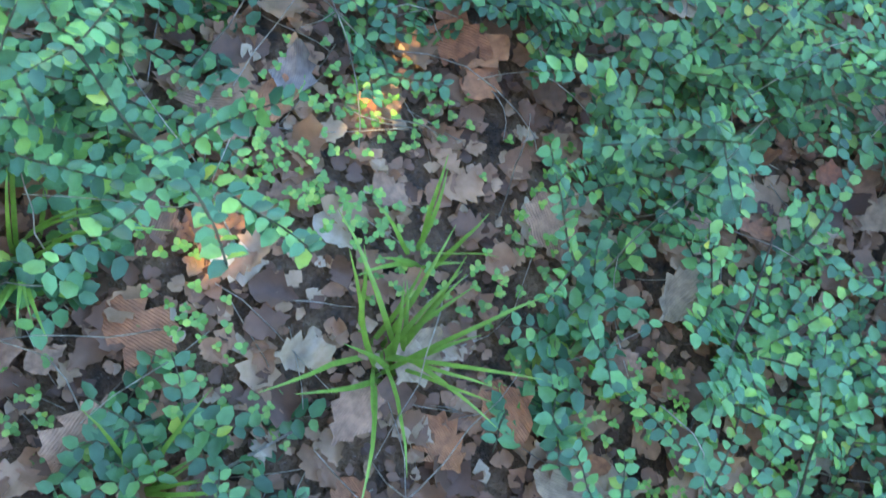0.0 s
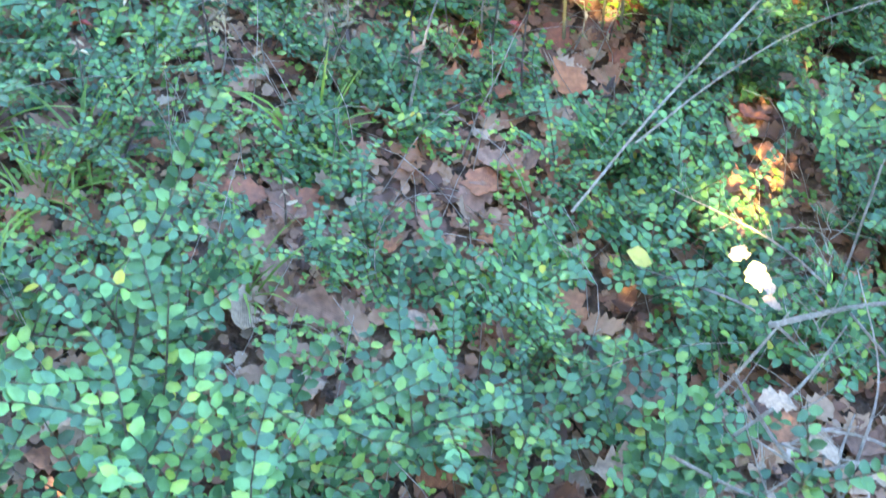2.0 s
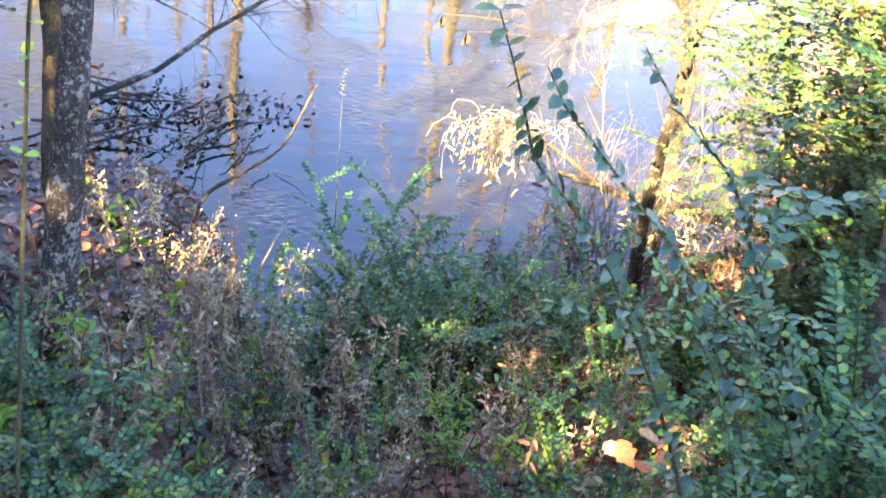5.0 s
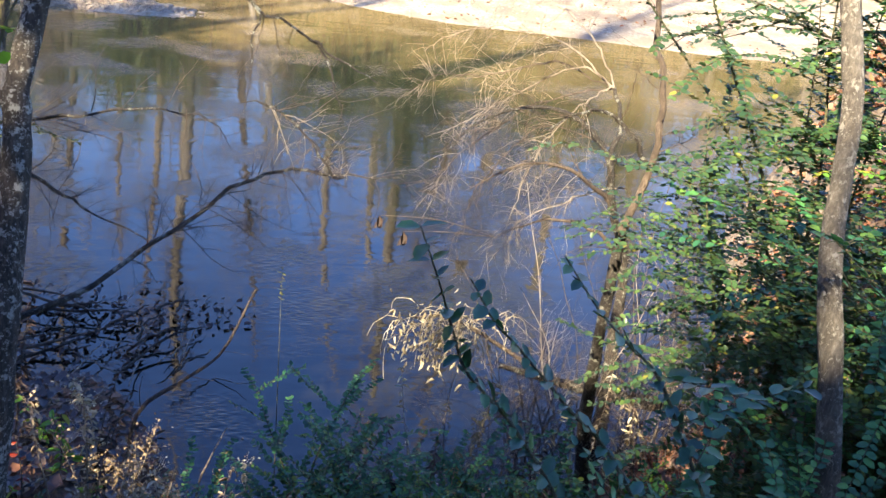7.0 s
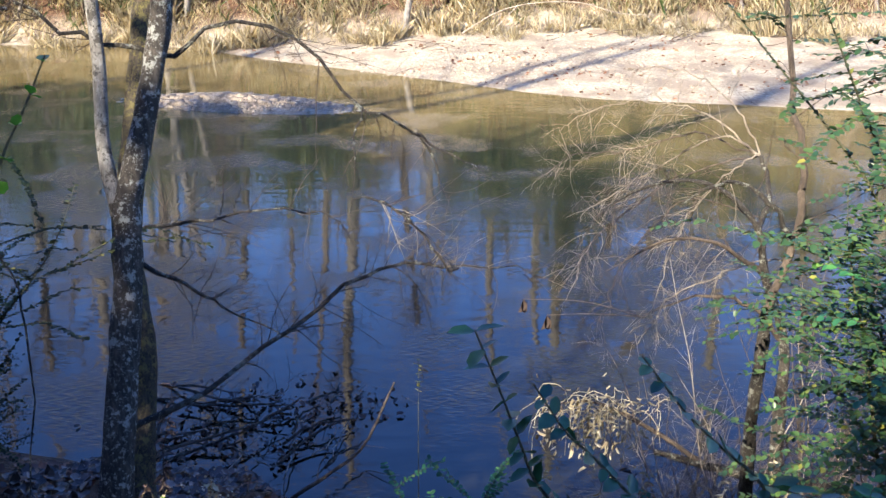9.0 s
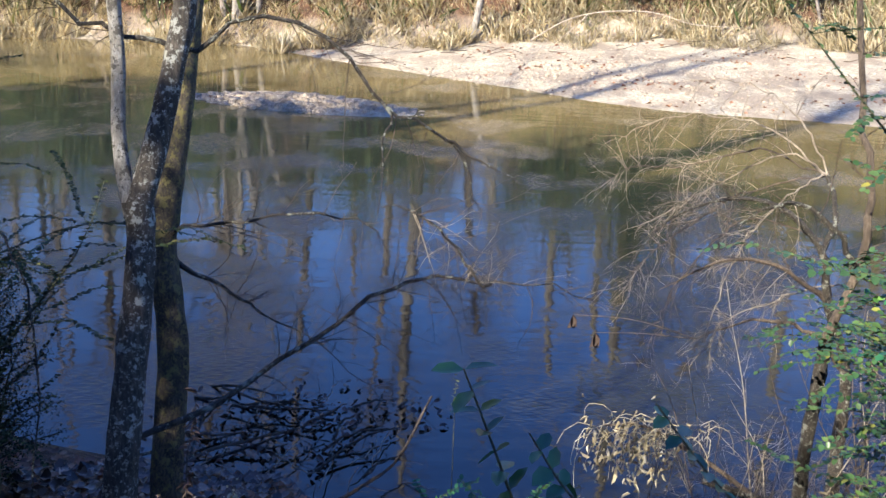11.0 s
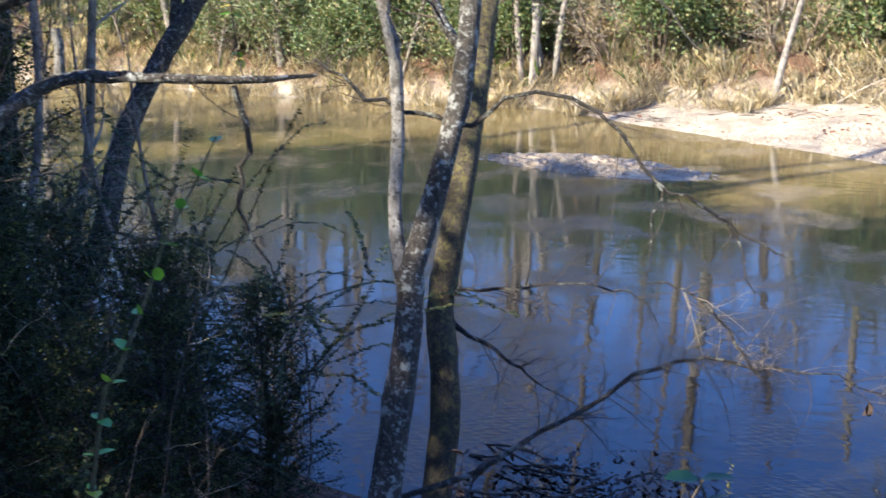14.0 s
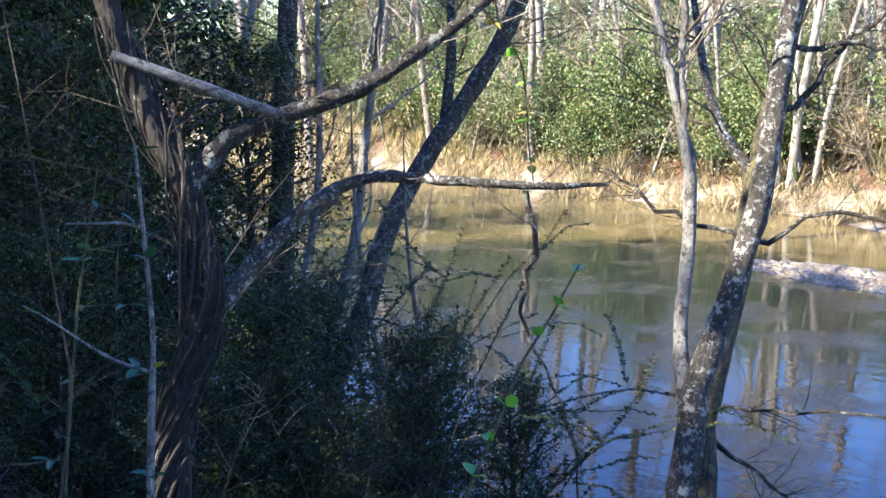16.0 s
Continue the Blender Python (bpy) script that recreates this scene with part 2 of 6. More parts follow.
def part(name, me, parent, label="", kind=""):
    ob = new(name, me)
    ob.parent = parent
    return tagged(ob, label, kind=kind)


def smooth_path(points, n):
    """A Catmull-Rom curve through the points, n places along it."""
    p = np.asarray(points, float)
    p = np.vstack([2 * p[0] - p[1], p, 2 * p[-1] - p[-2]])
    out = []
    for u in np.linspace(0, len(p) - 3 - 1e-6, n):
        i = int(u)
        f = u - i
        a, b, c, d = p[i:i + 4]
        out.append(0.5 * (2 * b + (c - a) * f + (2 * a - 5 * b + 4 * c - d) * f * f + (3 * b - a - 3 * c + d) * f ** 3))
    return np.array(out)


class Pile:
    """Gathers quads of many small bodies into one mesh."""

    def __init__(self):
        self.v, self.f, self.n = [], [], 0

    def add(self, v, f):
        self.v.append(v)
        self.f.append(np.asarray(f) + self.n)
        self.n += len(v)

    def tube(self, path, radii, sides=6, knots=0.0, rng=None):
        path = np.asarray(path, float)
        n = len(path)
        radii = np.interp(np.linspace(0, 1, n), np.linspace(0, 1, len(radii)), radii)
        t = np.gradient(path, axis=0)
        t /= np.linalg.norm(t, axis=1, keepdims=True) + 1e-9
        ref = np.array([1.0, 0.3, 0]) if abs(t[:, 2]).mean() > 0.6 else np.array([0, 0, 1.0])
        a = np.cross(t, ref)
        a /= np.linalg.norm(a, axis=1, keepdims=True) + 1e-9
        b = np.cross(t, a)
        ang = np.linspace(0, 2 * np.pi, sides, endpoint=False)
        rr = radii[:, None] * np.ones(sides)
        if knots and rng is not None:
            rr = rr * (1 + knots * rng.normal(size=rr.shape))
        v = path[:, None] + rr[..., None] * (np.cos(ang)[None, :, None] * a[:, None] + np.sin(ang)[None, :, None] * b[:, None])
        i = np.arange(n - 1)[:, None] * sides
        j = np.arange(sides)[None]
        k = (j + 1) % sides
        f = np.stack([i + j, i + k, i + sides + k, i + sides + j], -1).reshape(-1, 4)
        self.add(v.reshape(-1, 3), f)

    def leaves(self, at, along, up, size, width=0.5, fold=0.12, curl=0.0):
        """Oval leaves, each two folded quads: base, direction and upper side of each."""
        at, along, up = (np.asarray(q, float) for q in (at, along, up))
        along = along / (np.linalg.norm(along, axis=1, keepdims=True) + 1e-9)
        side = np.cross(along, up)
        side /= np.linalg.norm(side, axis=1, keepdims=True) + 1e-9
        up = np.cross(side, along)
        s = np.broadcast_to(np.asarray(size, float), (len(at),))[:, None]
        shape = [(0, 0, 0), (0.5, 0.28, 1), (0.42, 0.72, 1), (0, 1, 0), (-0.42, 0.72, 1), (-0.5, 0.28, 1)]
        v = np.stack([at + s * (x * width * side + (y * along) + (fold * abs(x) * 2 * h - curl * y * y) * up) for x, y, h in shape], 1)
        o = np.arange(len(at))[:, None] * 6
        f = np.concatenate([o + [0, 1, 2, 3], o + [0, 3, 4, 5]])
        self.add(v.reshape(-1, 3), f)

    def mesh(self, name, material, smooth=True):
        return npmesh(name, np.vstack(self.v), np.vstack(self.f), material, smooth)


LEAF_MESH = {}


class LeafParts:
    """Takes leaves as a Pile does, but makes each one an object of its own under a plant."""

    def __init__(self, owner, tone):
        self.owner, self.tone = owner, tone

    def leaves(self, at, along, up, size, width=0.5, fold=0.12, curl=0.0):
        key = (self.tone, width)
        if key not in LEAF_MESH:
            p = Pile()
            p.leaves([(0, 0, 0)], [(0, 1, 0)], [(0, 0, 1)], 1.0, width, fold, curl)
            LEAF_MESH[key] = p.mesh("leaf", SINGLE[self.tone])
        sizes = np.broadcast_to(np.asarray(size, float), (len(at),))
        for a, d, u, s in zip(at, unit(along), up, sizes):
            side = unit(np.cross(d, u))
            m = Matrix((side, d, np.cross(side, d))).transposed().to_4x4()
            ob = part("leaf", LEAF_MESH[key], self.owner)
            ob.matrix_basis = Matrix.Translation(a) @ m @ Matrix.Scale(s, 4)


def unit(v):
    v = np.asarray(v, float)
    return v / (np.linalg.norm(v, axis=-1, keepdims=True) + 1e-9)


def tube_mesh(name, points, radii, material, n=14, sides=8, knots=0.0, seed=0):
    p = Pile()
    p.tube(smooth_path(points, n), radii, sides, knots, np.random.default_rng(seed))
    return p.mesh(name, material)


# ---- the lie of the land ----
WATER_Z = -1.5
EDGE_X = [-60, -30, -12, -6, -2.5, -1.3, -0.85, -0.6, -0.42, -0.36, -0.2, 0.0, 0.6, 1.2, 2.0, 3.0, 3.6, 4.2, 5.0, 8.0, 14.0, 40, 60]
EDGE_Y = [30, 19, 11.2, 8.2, 6.9, 6.6, 6.5, 6.2, 5.75, 5.3, 4.9, 4.65, 4.7, 5.0, 5.4, 6.0, 7.0, 8.2, 10.0, 12.5, 15, 17, 16]
SHORE_X = [-60, -20, -13, -6.2, -4.9, -3.3, -0.5, 1.3, 2.6, 4.0, 6.5, 8.9, 14, 25, 60]
SHORE_Y = [40, 31, 29.2, 28.9, 28.1, 26.5, 24.3, 22.9, 21.7, 20.9, 20.3, 19.6, 19, 18.6, 18]
GRASS_X = [-60, -20, -13, -6.2, -3, 2, 6, 10, 20, 60]
GRASS_Y = [40.4, 31.3, 29.7, 29.1, 28.6, 28.3, 28.0, 27.0, 25.5, 24]
RISE_S = [-9, -3, -1.2, -0.3, 0, 0.1, 0.3, 0.8, 1.5, 2.4, 3.2, 4.2, 6, 40]
RISE_Z = [-1.5, -1.3, -0.6, -0.14, 0, 0.13, 0.25, 0.44, 0.78, 1.14, 1.34, 1.46, 1.52, 2.2]


def land(x, y):
    """Height of the ground, and how sandy it is."""
    x, y = np.asarray(x, float), np.asarray(y, float)
    inland = np.interp(x, EDGE_X, EDGE_Y) - y
    near = np.interp(inland, RISE_S, RISE_Z) + 1.5 * np.clip((x - 2.7) / 1.6, 0, 1) * np.clip((inland - 0.1) / 1.9, 0, 1)
    shore, grass = np.interp(x, SHORE_X, SHORE_Y), np.interp(x, GRASS_X, GRASS_Y)
    s = y - shore
    beach = np.where(s < 0, np.maximum(-1.5, 0.16 * s), np.minimum(0.085 * s, 0.62))
    up = np.maximum(0, y - grass)
    far = beach + np.interp(up, [0, 0.6, 2.2, 5, 14, 40, 200, 2000], [0, 0.35, 0.95, 1.4, 2.2, 3.6, 10, 40])
    u, v = x + 3.0, y - 20.3
    u, v = 0.95 * u - 0.31 * v, 0.31 * u + 0.95 * v
    bar = 0.30 - 0.22 * np.sqrt((u / 2.2) ** 2 + (v / 0.78) ** 2 + 0.05) * 1.0
    bar = np.where(bar > -0.3, bar * 0.9 - 0.06, -9)
    bump = 0.06 * np.sin(2.1 * x + 1.3 * np.sin(1.7 * y)) * np.sin(2.7 * y + 0.4) + 0.03 * np.sin(6.3 * x + 2 * y) * np.sin(5.1 * y - 1.7 * x)
    rel = np.maximum(np.maximum(near, far), bar)
    sandy = ((far > near) & (up < 1.0)) | (bar >= np.maximum(near, far))
    mud = np.clip((x - 3.2) / 0.8, 0, 1) * np.clip((y - 5.5) / 1.2, 0, 1) * (near > far)
    bump = np.where(sandy, 0.25, 1.0) * bump * np.clip(np.abs(rel) * 3, 0.15, 1)
    return WATER_Z + rel + bump, np.maximum(sandy * np.clip(1.2 - up, 0, 1), 0.6 * mud)


def height(x, y):
    return float(land(x, y)[0])


def axis_steps(*spans):
    out = []
    for a, b, d in spans:
        out += list(np.arange(a, b - 1e-6, d))
    return np.array(out + [spans[-1][1]])


gx = axis_steps((-1500, -200, 130), (-200, -40, 16), (-40, -12, 1.4), (-12, -3, 0.25), (-3, 4, 0.07), (4, 12, 0.25), (12, 40, 1.4), (40, 200, 16), (200, 1500, 130))
gy = axis_steps((-1500, -200, 130), (-200, -20, 12), (-20, -2, 0.6), (-2, 7.5, 0.07), (7.5, 18, 0.5), (18, 32, 0.22), (32, 60, 1.5), (60, 200, 14), (200, 1500, 130))
mx, my = np.meshgrid(gx, gy)
mz, msand = land(mx, my)
cols = len(gx)
ii = (np.arange(len(gy) - 1)[:, None] * cols + np.arange(cols - 1)[None]).ravel()
ground_me = npmesh("ground", np.stack([mx, my, mz], -1).reshape(-1, 3), np.stack([ii, ii + 1, ii + cols + 1, ii + cols], -1), GROUND)
ground_me.attributes.new("sandy", "FLOAT", "POINT").data.foreach_set("value", msand.ravel().astype(np.float32))
tagged(new("ground", ground_me), "leaf-strewn river bank with a pale sandy far shore", "ground", kind="structure")
wx, wy = axis_steps((-60, 60, 4)), axis_steps((3, 45, 3))
ax, ay = np.meshgrid(wx, wy)
ii = (np.arange(len(wy) - 1)[:, None] * len(wx) + np.arange(len(wx) - 1)[None]).ravel()
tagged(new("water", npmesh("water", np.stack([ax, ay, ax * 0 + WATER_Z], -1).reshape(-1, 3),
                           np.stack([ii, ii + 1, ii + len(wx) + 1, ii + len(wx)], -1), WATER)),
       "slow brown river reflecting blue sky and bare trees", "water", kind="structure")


# ---- trees ----
def branch_path(rng, start, way, length, n=7, wander=0.12, droop=0.0, lift=0.0):
    pts, d, p = [np.array(start, float)], unit(way), np.array(start, float)
    for i in range(n - 1):
        d = unit(d + rng.normal(scale=wander, size=3) + [0, 0, lift - droop * i / n])
        p = p + d * length / (n - 1)
        pts.append(p.copy())
    return np.array(pts)


def twig_spray(pile, rng, path, r, count, length, depth=1, sides=3, droop=0.0, lift=0.02, wander=0.16, begin=0.2):
    """Side twigs along a branch, and twigs upon those."""
    for u in np.sort(rng.uniform(begin, 1.0, count)):
        i = min(int(u * (len(path) - 1)), len(path) - 2)
        f = u * (len(path) - 1) - i
        start = path[i] * (1 - f) + path[i + 1] * f
        d = unit(path[i + 1] - path[i])
        away = unit(np.cross(d, rng.normal(size=3)))
        ln = length * rng.uniform(0.5, 1.2) * (1.15 - 0.6 * u)
        rr = r * rng.uniform(0.55, 0.9) * (1.1 - 0.5 * u)
        sub = branch_path(rng, start, d * rng.uniform(0.3, 1.0) + away * 0.9, ln, 6, wander, droop, lift)
        pile.tube(sub, [rr, rr * 0.35], sides)
        if depth > 0:
            twig_spray(pile, rng, sub, rr * 0.6, max(2, min(5, count // 2)), ln * 0.5, depth - 1, sides, droop, lift, wander, 0.15)


def stem_part(name, points, radii, material, owner, n=16, sides=10, knots=0.06, seed=0, label=""):
    """A trunk or limb through world places, under its tree."""
    pts = np.asarray(points, float) - np.array(owner.location)
    if name in ("limb", "dead_limb", "arm", "branch", "hanging_vine", "upper_trunk") and radii[0] < 0.022:
        # thin limbs are crooked
        pts = smooth_path(pts, n)
        pts[1:] += np.random.default_rng(seed + 5000).normal(scale=0.007, size=(n - 1, 3))
    return part(name, tube_mesh(name, pts, radii, material, n, sides, knots, seed), owner, label)


def twigs_on(owner, paths, material, seed, count=8, length=0.4, r=0.006, depth=1, name="twig_growth", droop=0.0, lift=0.02, begin=0.2, wander=0.16):
    rng, pile, off = np.random.default_rng(seed), Pile(), np.array(owner.location)
    for p in paths:
        twig_spray(pile, rng, smooth_path(p, 12) - off, r, count, length, depth, 3, droop, lift, wander, begin)
    return part(name, pile.mesh(name, material), owner, kind="stuff")


def rooted(x, y, sink=0.05):
    return (x, y, height(x, y) - sink)


# the double-stemmed tree at the water's edge
ash = thing("tree", rooted(-0.66, 2.95), "slender leafless tree with lichened bark, forked low", "tree")
z0 = ash.location.z
stem_part("trunk", [(-0.66, 2.95, z0), (-0.66, 3.0, 0.1), (-0.60, 3.05, 0.64), (-0.58, 3.10, 0.88), (-0.56, 3.18, 1.16), (-0.57, 3.22, 1.29)],
          [0.062, 0.048, 0.040, 0.036, 0.036], BARK, ash, 22, 14, 0.07, 1)
main = [(-0.575, 3.215, 1.26), (-0.52, 3.33, 1.53), (-0.485, 3.42, 1.78), (-0.475, 3.5, 2.09), (-0.44, 3.6, 2.6), (-0.42, 3.66, 3.3), (-0.3, 3.8, 4.6)]
stem_part("stem", main, [0.033, 0.030, 0.028, 0.026, 0.023, 0.018, 0.006], BARK, ash, 30, 12, 0.06, 2)
pale = [(-0.585, 3.21, 1.26), (-0.625, 3.27, 1.42), (-0.635, 3.33, 1.62), (-0.65, 3.36, 1.80)]
pale_part = stem_part("pale_stem", pale, [0.022, 0.018, 0.017, 0.017], BARK_PALE, ash, 14, 10, 0.06, 3, "pale whitish smooth side stem")
pale_l = [(-0.65, 3.36, 1.79), (-0.71, 3.37, 2.02), (-0.76, 3.37, 2.18), (-0.86, 3.4, 2.5), (-0.95, 3.45, 3.1)]
pale_r = [(-0.65, 3.36, 1.79), (-0.68, 3.38, 1.98), (-0.71, 3.41, 2.23), (-0.72, 3.45, 2.7), (-0.70, 3.5, 3.4)]
stem_part("limb", pale_l, [0.014, 0.012, 0.010, 0.008, 0.003], BARK_PALE, ash, 14, 8, 0.06, 4).parent = pale_part
stem_part("limb", pale_r, [0.012, 0.010, 0.009, 0.007, 0.003], BARK_PALE, ash, 14, 8, 0.06, 5).parent = pale_part
ash_low = [(-0.63, 3.06, 0.69), (-0.39, 3.25, 0.76), (-0.16, 3.45, 0.87), (0.05, 3.61, 0.97), (0.18, 3.63, 0.97), (0.40, 3.68, 0.95), (0.62, 3.75, 0.88)]
stem_part("dead_limb", ash_low, [0.009, 0.0075, 0.0065, 0.005, 0.0032, 0.0012], BARK_DARK, ash, 20, 7, 0.08, 6, "thin dead limb with broken twigs")
ash_r = [(-0.49, 3.40, 1.64), (-0.41, 3.42, 1.67), (-0.28, 3.46, 1.72), (-0.12, 3.47, 1.66), (0.01, 3.45, 1.5), (0.11, 3.46, 1.45), (0.21, 3.46, 1.38), (0.24, 3.43, 1.28), (0.28, 3.43, 1.24)]
stem_part("limb", ash_r, [0.008, 0.006, 0.005, 0.004, 0.003, 0.0015], BARK_DARK, ash, 18, 6, 0.06, 7)
ash_l = [(-0.505, 3.38, 1.64), (-0.62, 3.37, 1.67), (-0.75, 3.36, 1.71), (-0.81, 3.36, 1.76), (-0.88, 3.36, 1.80)]
stem_part("limb", ash_l, [0.007, 0.006, 0.005, 0.003], BARK_DARK, ash, 12, 6, 0.06, 8)
ash_m = [(-0.02, 3.61, 1.19), (0.09, 3.62, 1.17), (0.19, 3.62, 1.1), (0.27, 3.6, 0.99), (0.30, 3.64, 0.965)]
stem_part("limb", ash_m, [0.002, 0.004, 0.004, 0.005], BARK_DARK, ash, 14, 5, 0.06, 9)
stem_part("limb", [(0.16, 3.46, 1.42), (0.26, 3.46, 1.36), (0.36, 3.47, 1.31)], [0.004, 0.003, 0.0015], BARK_DARK, ash, 8, 5, 0.05, 10)
stem_part("limb", [(0.01, 3.45, 1.5), (0.02, 3.44, 1.45), (0.0, 3.41, 1.38), (-0.01, 3.41, 1.2)], [0.004, 0.003, 0.0015], BARK_DARK, ash, 8, 5, 0.05, 14)
ash_hi = [(-0.48, 3.46, 1.94), (-0.44, 3.52, 1.98), (-0.37, 3.59, 2.09), (-0.27, 3.67, 2.21), (0.0, 3.8, 2.5)]
stem_part("limb", ash_hi, [0.010, 0.009, 0.008, 0.006, 0.002], BARK_DARK, ash, 14, 6, 0.05, 15)
stem_part("limb", [(-0.475, 3.5, 2.1), (-0.40, 3.57, 2.12), (-0.32, 3.63, 2.12), (-0.2, 3.68, 2.10), (-0.05, 3.7, 1.95), (0.09, 3.55, 1.83)], [0.009, 0.008, 0.006, 0.004, 0.002], BARK_DARK, ash, 16, 6, 0.05, 16)
twigs_on(ash, [ash_low], TWIG, 11, 44, 0.28, 0.0030, 1)
twigs_on(ash, [ash_low, ash_m], TWIG_PALE, 21, 13, 0.24, 0.0028, 1, "twig_growth", 0.15)
twigs_on(ash, [ash_r, ash_l, ash_m, ash_hi], TWIG, 12, 16, 0.30, 0.0026, 1, "twig_growth", 0.15)
twigs_on(ash, [main[2:], pale_l[1:], pale_r[1:]], TWIG, 13, 9, 0.6, 0.006, 2)
twigs_on(ash, [pale_l, pale_r, main[3:6]], TWIG_PALE, 23, 10, 0.75, 0.0048, 1)

# the mossy tree behind it, standing in the shallows
moss_tree = thing("tree", rooted(-1.04, 4.72), "leaning leafless tree with yellow-green moss on its bark", "tree")
mz0 = moss_tree.location.z
bm_path = [(-1.04, 4.72, mz0), (-1.04, 4.78, -0.36), (-1.03, 4.95, 0.17), (-1.09, 5.05, 0.53), (-1.07, 5.13, 0.80), (-1.03, 5.27, 1.23), (-1.01, 5.37, 1.52), (-1.0, 5.45, 1.75), (-0.95, 5.6, 2.3), (-0.8, 5.8, 3.4), (-0.6, 6.1, 5.5)]
stem_part("trunk", bm_path, [0.085, 0.07, 0.066, 0.064, 0.060, 0.056, 0.053, 0.05, 0.045, 0.036, 0.012], BARK_MOSS, moss_tree, 40, 14, 0.06, 31)
moss_limb = [(-1.08, 5.1, 0.60), (-0.95, 4.9, 0.72), (-0.71, 4.55, 0.84), (-0.54, 4.4, 0.92), (-0.27, 4.35, 0.96), (-0.15, 4.3, 0.95), (-0.03, 4.25, 0.86)]
stem_part("limb", moss_limb, [0.012, 0.008, 0.006, 0.005, 0.004, 0.003, 0.002], BARK_DARK, moss_tree, 12, 7, 0.08, 32)
moss_limb2 = [(-1.07, 5.09, 0.53), (-0.91, 5.1, 0.42), (-0.78, 5.11, 0.34), (-0.67, 5.11, 0.27), (-0.4, 5.12, 0.12)]
stem_part("limb", moss_limb2, [0.013, 0.010, 0.006, 0.003], BARK_DARK, moss_tree, 12, 7, 0.08, 33)
moss_limb3 = [(-1.0, 5.4, 1.6), (-1.2, 5.4, 1.85), (-1.35, 5.5, 2.3), (-1.5, 5.6, 3.0)]
stem_part("limb", moss_limb3, [0.026, 0.022, 0.016, 0.006], BARK, moss_tree, 12, 8, 0.08, 34)
twigs_on(moss_tree, [moss_limb, moss_limb2], TWIG, 35, 24, 0.38, 0.0038, 1)
twigs_on(moss_tree, [bm_path[6:], moss_limb3], TWIG, 36, 12, 0.9, 0.01, 2)

# the vine-wrapped tree with two long limbs
vine_tree = thing("tree", rooted(-1.68, 2.44), "dark-barked tree wrapped in dead vines, with long bare limbs", "tree")
vz0 = vine_tree.location.z
v_path = [(-1.68, 2.44, vz0), (-1.68, 2.48, 0.4), (-1.66, 2.54, 1.0), (-1.65, 2.58, 1.2), (-1.62, 2.65, 1.44), (-1.68, 2.66, 1.72), (-1.77, 2.64, 1.91), (-1.88, 2.63, 2.16), (-2.0, 2.6, 2.7), (-2.1, 2.6, 3.8)]
stem_part("trunk", v_path, [0.05, 0.038, 0.031, 0.03, 0.031, 0.03, 0.029, 0.028, 0.026, 0.012], BARK_VINE, vine_tree, 56, 14, 0.14, 41)
v_limb1 = [(-1.645, 2.62, 1.36), (-1.60, 2.74, 1.50), (-1.56, 2.86, 1.62), (-1.5, 2.97, 1.71), (-1.42, 3.05, 1.765), (-1.23, 3.12, 1.765), (-0.98, 3.2, 1.76), (-0.82, 3.25, 1.77)]
limb_low = stem_part("limb", v_limb1, [0.028, 0.026, 0.023, 0.021, 0.017, 0.013, 0.009, 0.004], BARK, vine_tree, 36, 10, 0.16, 42, "long limb with grey lichen")
v_limb2 = [(-1.68, 2.665, 1.74), (-1.64, 2.76, 1.86), (-1.57, 2.83, 1.91), (-1.39, 2.95, 1.99), (-1.26, 3.05, 2.09), (-1.14, 3.15, 2.21), (-0.9, 3.3, 2.5)]
limb_high = stem_part("limb", v_limb2, [0.030, 0.026, 0.024, 0.021, 0.018, 0.014, 0.006], BARK_DARK, vine_tree, 34, 10, 0.15, 43)
v_stub = [(-1.53, 2.84, 1.93), (-1.67, 2.70, 2.0), (-1.83, 2.58, 2.07)]
stem_part("broken_limb", v_stub, [0.012, 0.015, 0.012], BARK_PALE, vine_tree, 12, 8, 0.06, 44, "barkless bleached broken limb").parent = limb_high
v_knob = [(-1.43, 3.05, 1.77), (-1.425, 3.05, 1.83), (-1.43, 3.05, 1.89)]
stem_part("stub", v_knob, [0.016, 0.013, 0.012], BARK_PALE, vine_tree, 7, 8, 0.1, 45).parent = limb_low
v_hang = [(-1.02, 3.19, 1.745), (-1.0, 3.2, 1.65), (-1.01, 3.19, 1.51), (-1.01, 3.18, 1.39), (-0.92, 3.2, 1.23), (-0.86, 3.2, 1.08), (-0.84, 3.18, 0.90), (-0.85, 3.1, 0.5)]
stem_part("hanging_vine", v_hang, [0.009, 0.008, 0.006, 0.004, 0.003, 0.003, 0.002], BARK_DARK, vine_tree, 24, 7, 0.08, 46, "thin dead vine hanging from a limb").parent = limb_low
rng = np.random.default_rng(47)
for k in range(22):
    turns, ph, wide = rng.uniform(1.0, 2.5), rng.uniform(0, 6.3), rng.uniform(0.032, 0.052)
    base = smooth_path(v_path[:8], 34)
    u = np.linspace(0, 1, 34)
    ring = np.stack([np.cos(ph + 6.28 * turns * u), np.sin(ph + 6.28 * turns * u), 0 * u], -1) * (wide + 0.03 * rng.normal(size=34).cumsum() * 0.08)[:, None]
    stem_part("vine", base + ring, [0.006, 0.0045, 0.003], TWIG if k % 7 == 1 else BARK_VINE, vine_tree, 40, 5, 0.1, 4800 + k)
twigs_on(vine_tree, [v_limb1, v_limb2], TWIG, 53, 9, 0.35, 0.004, 1)
twigs_on(vine_tree, [v_path[2:]], TWIG, 54, 22, 0.6, 0.005, 2)
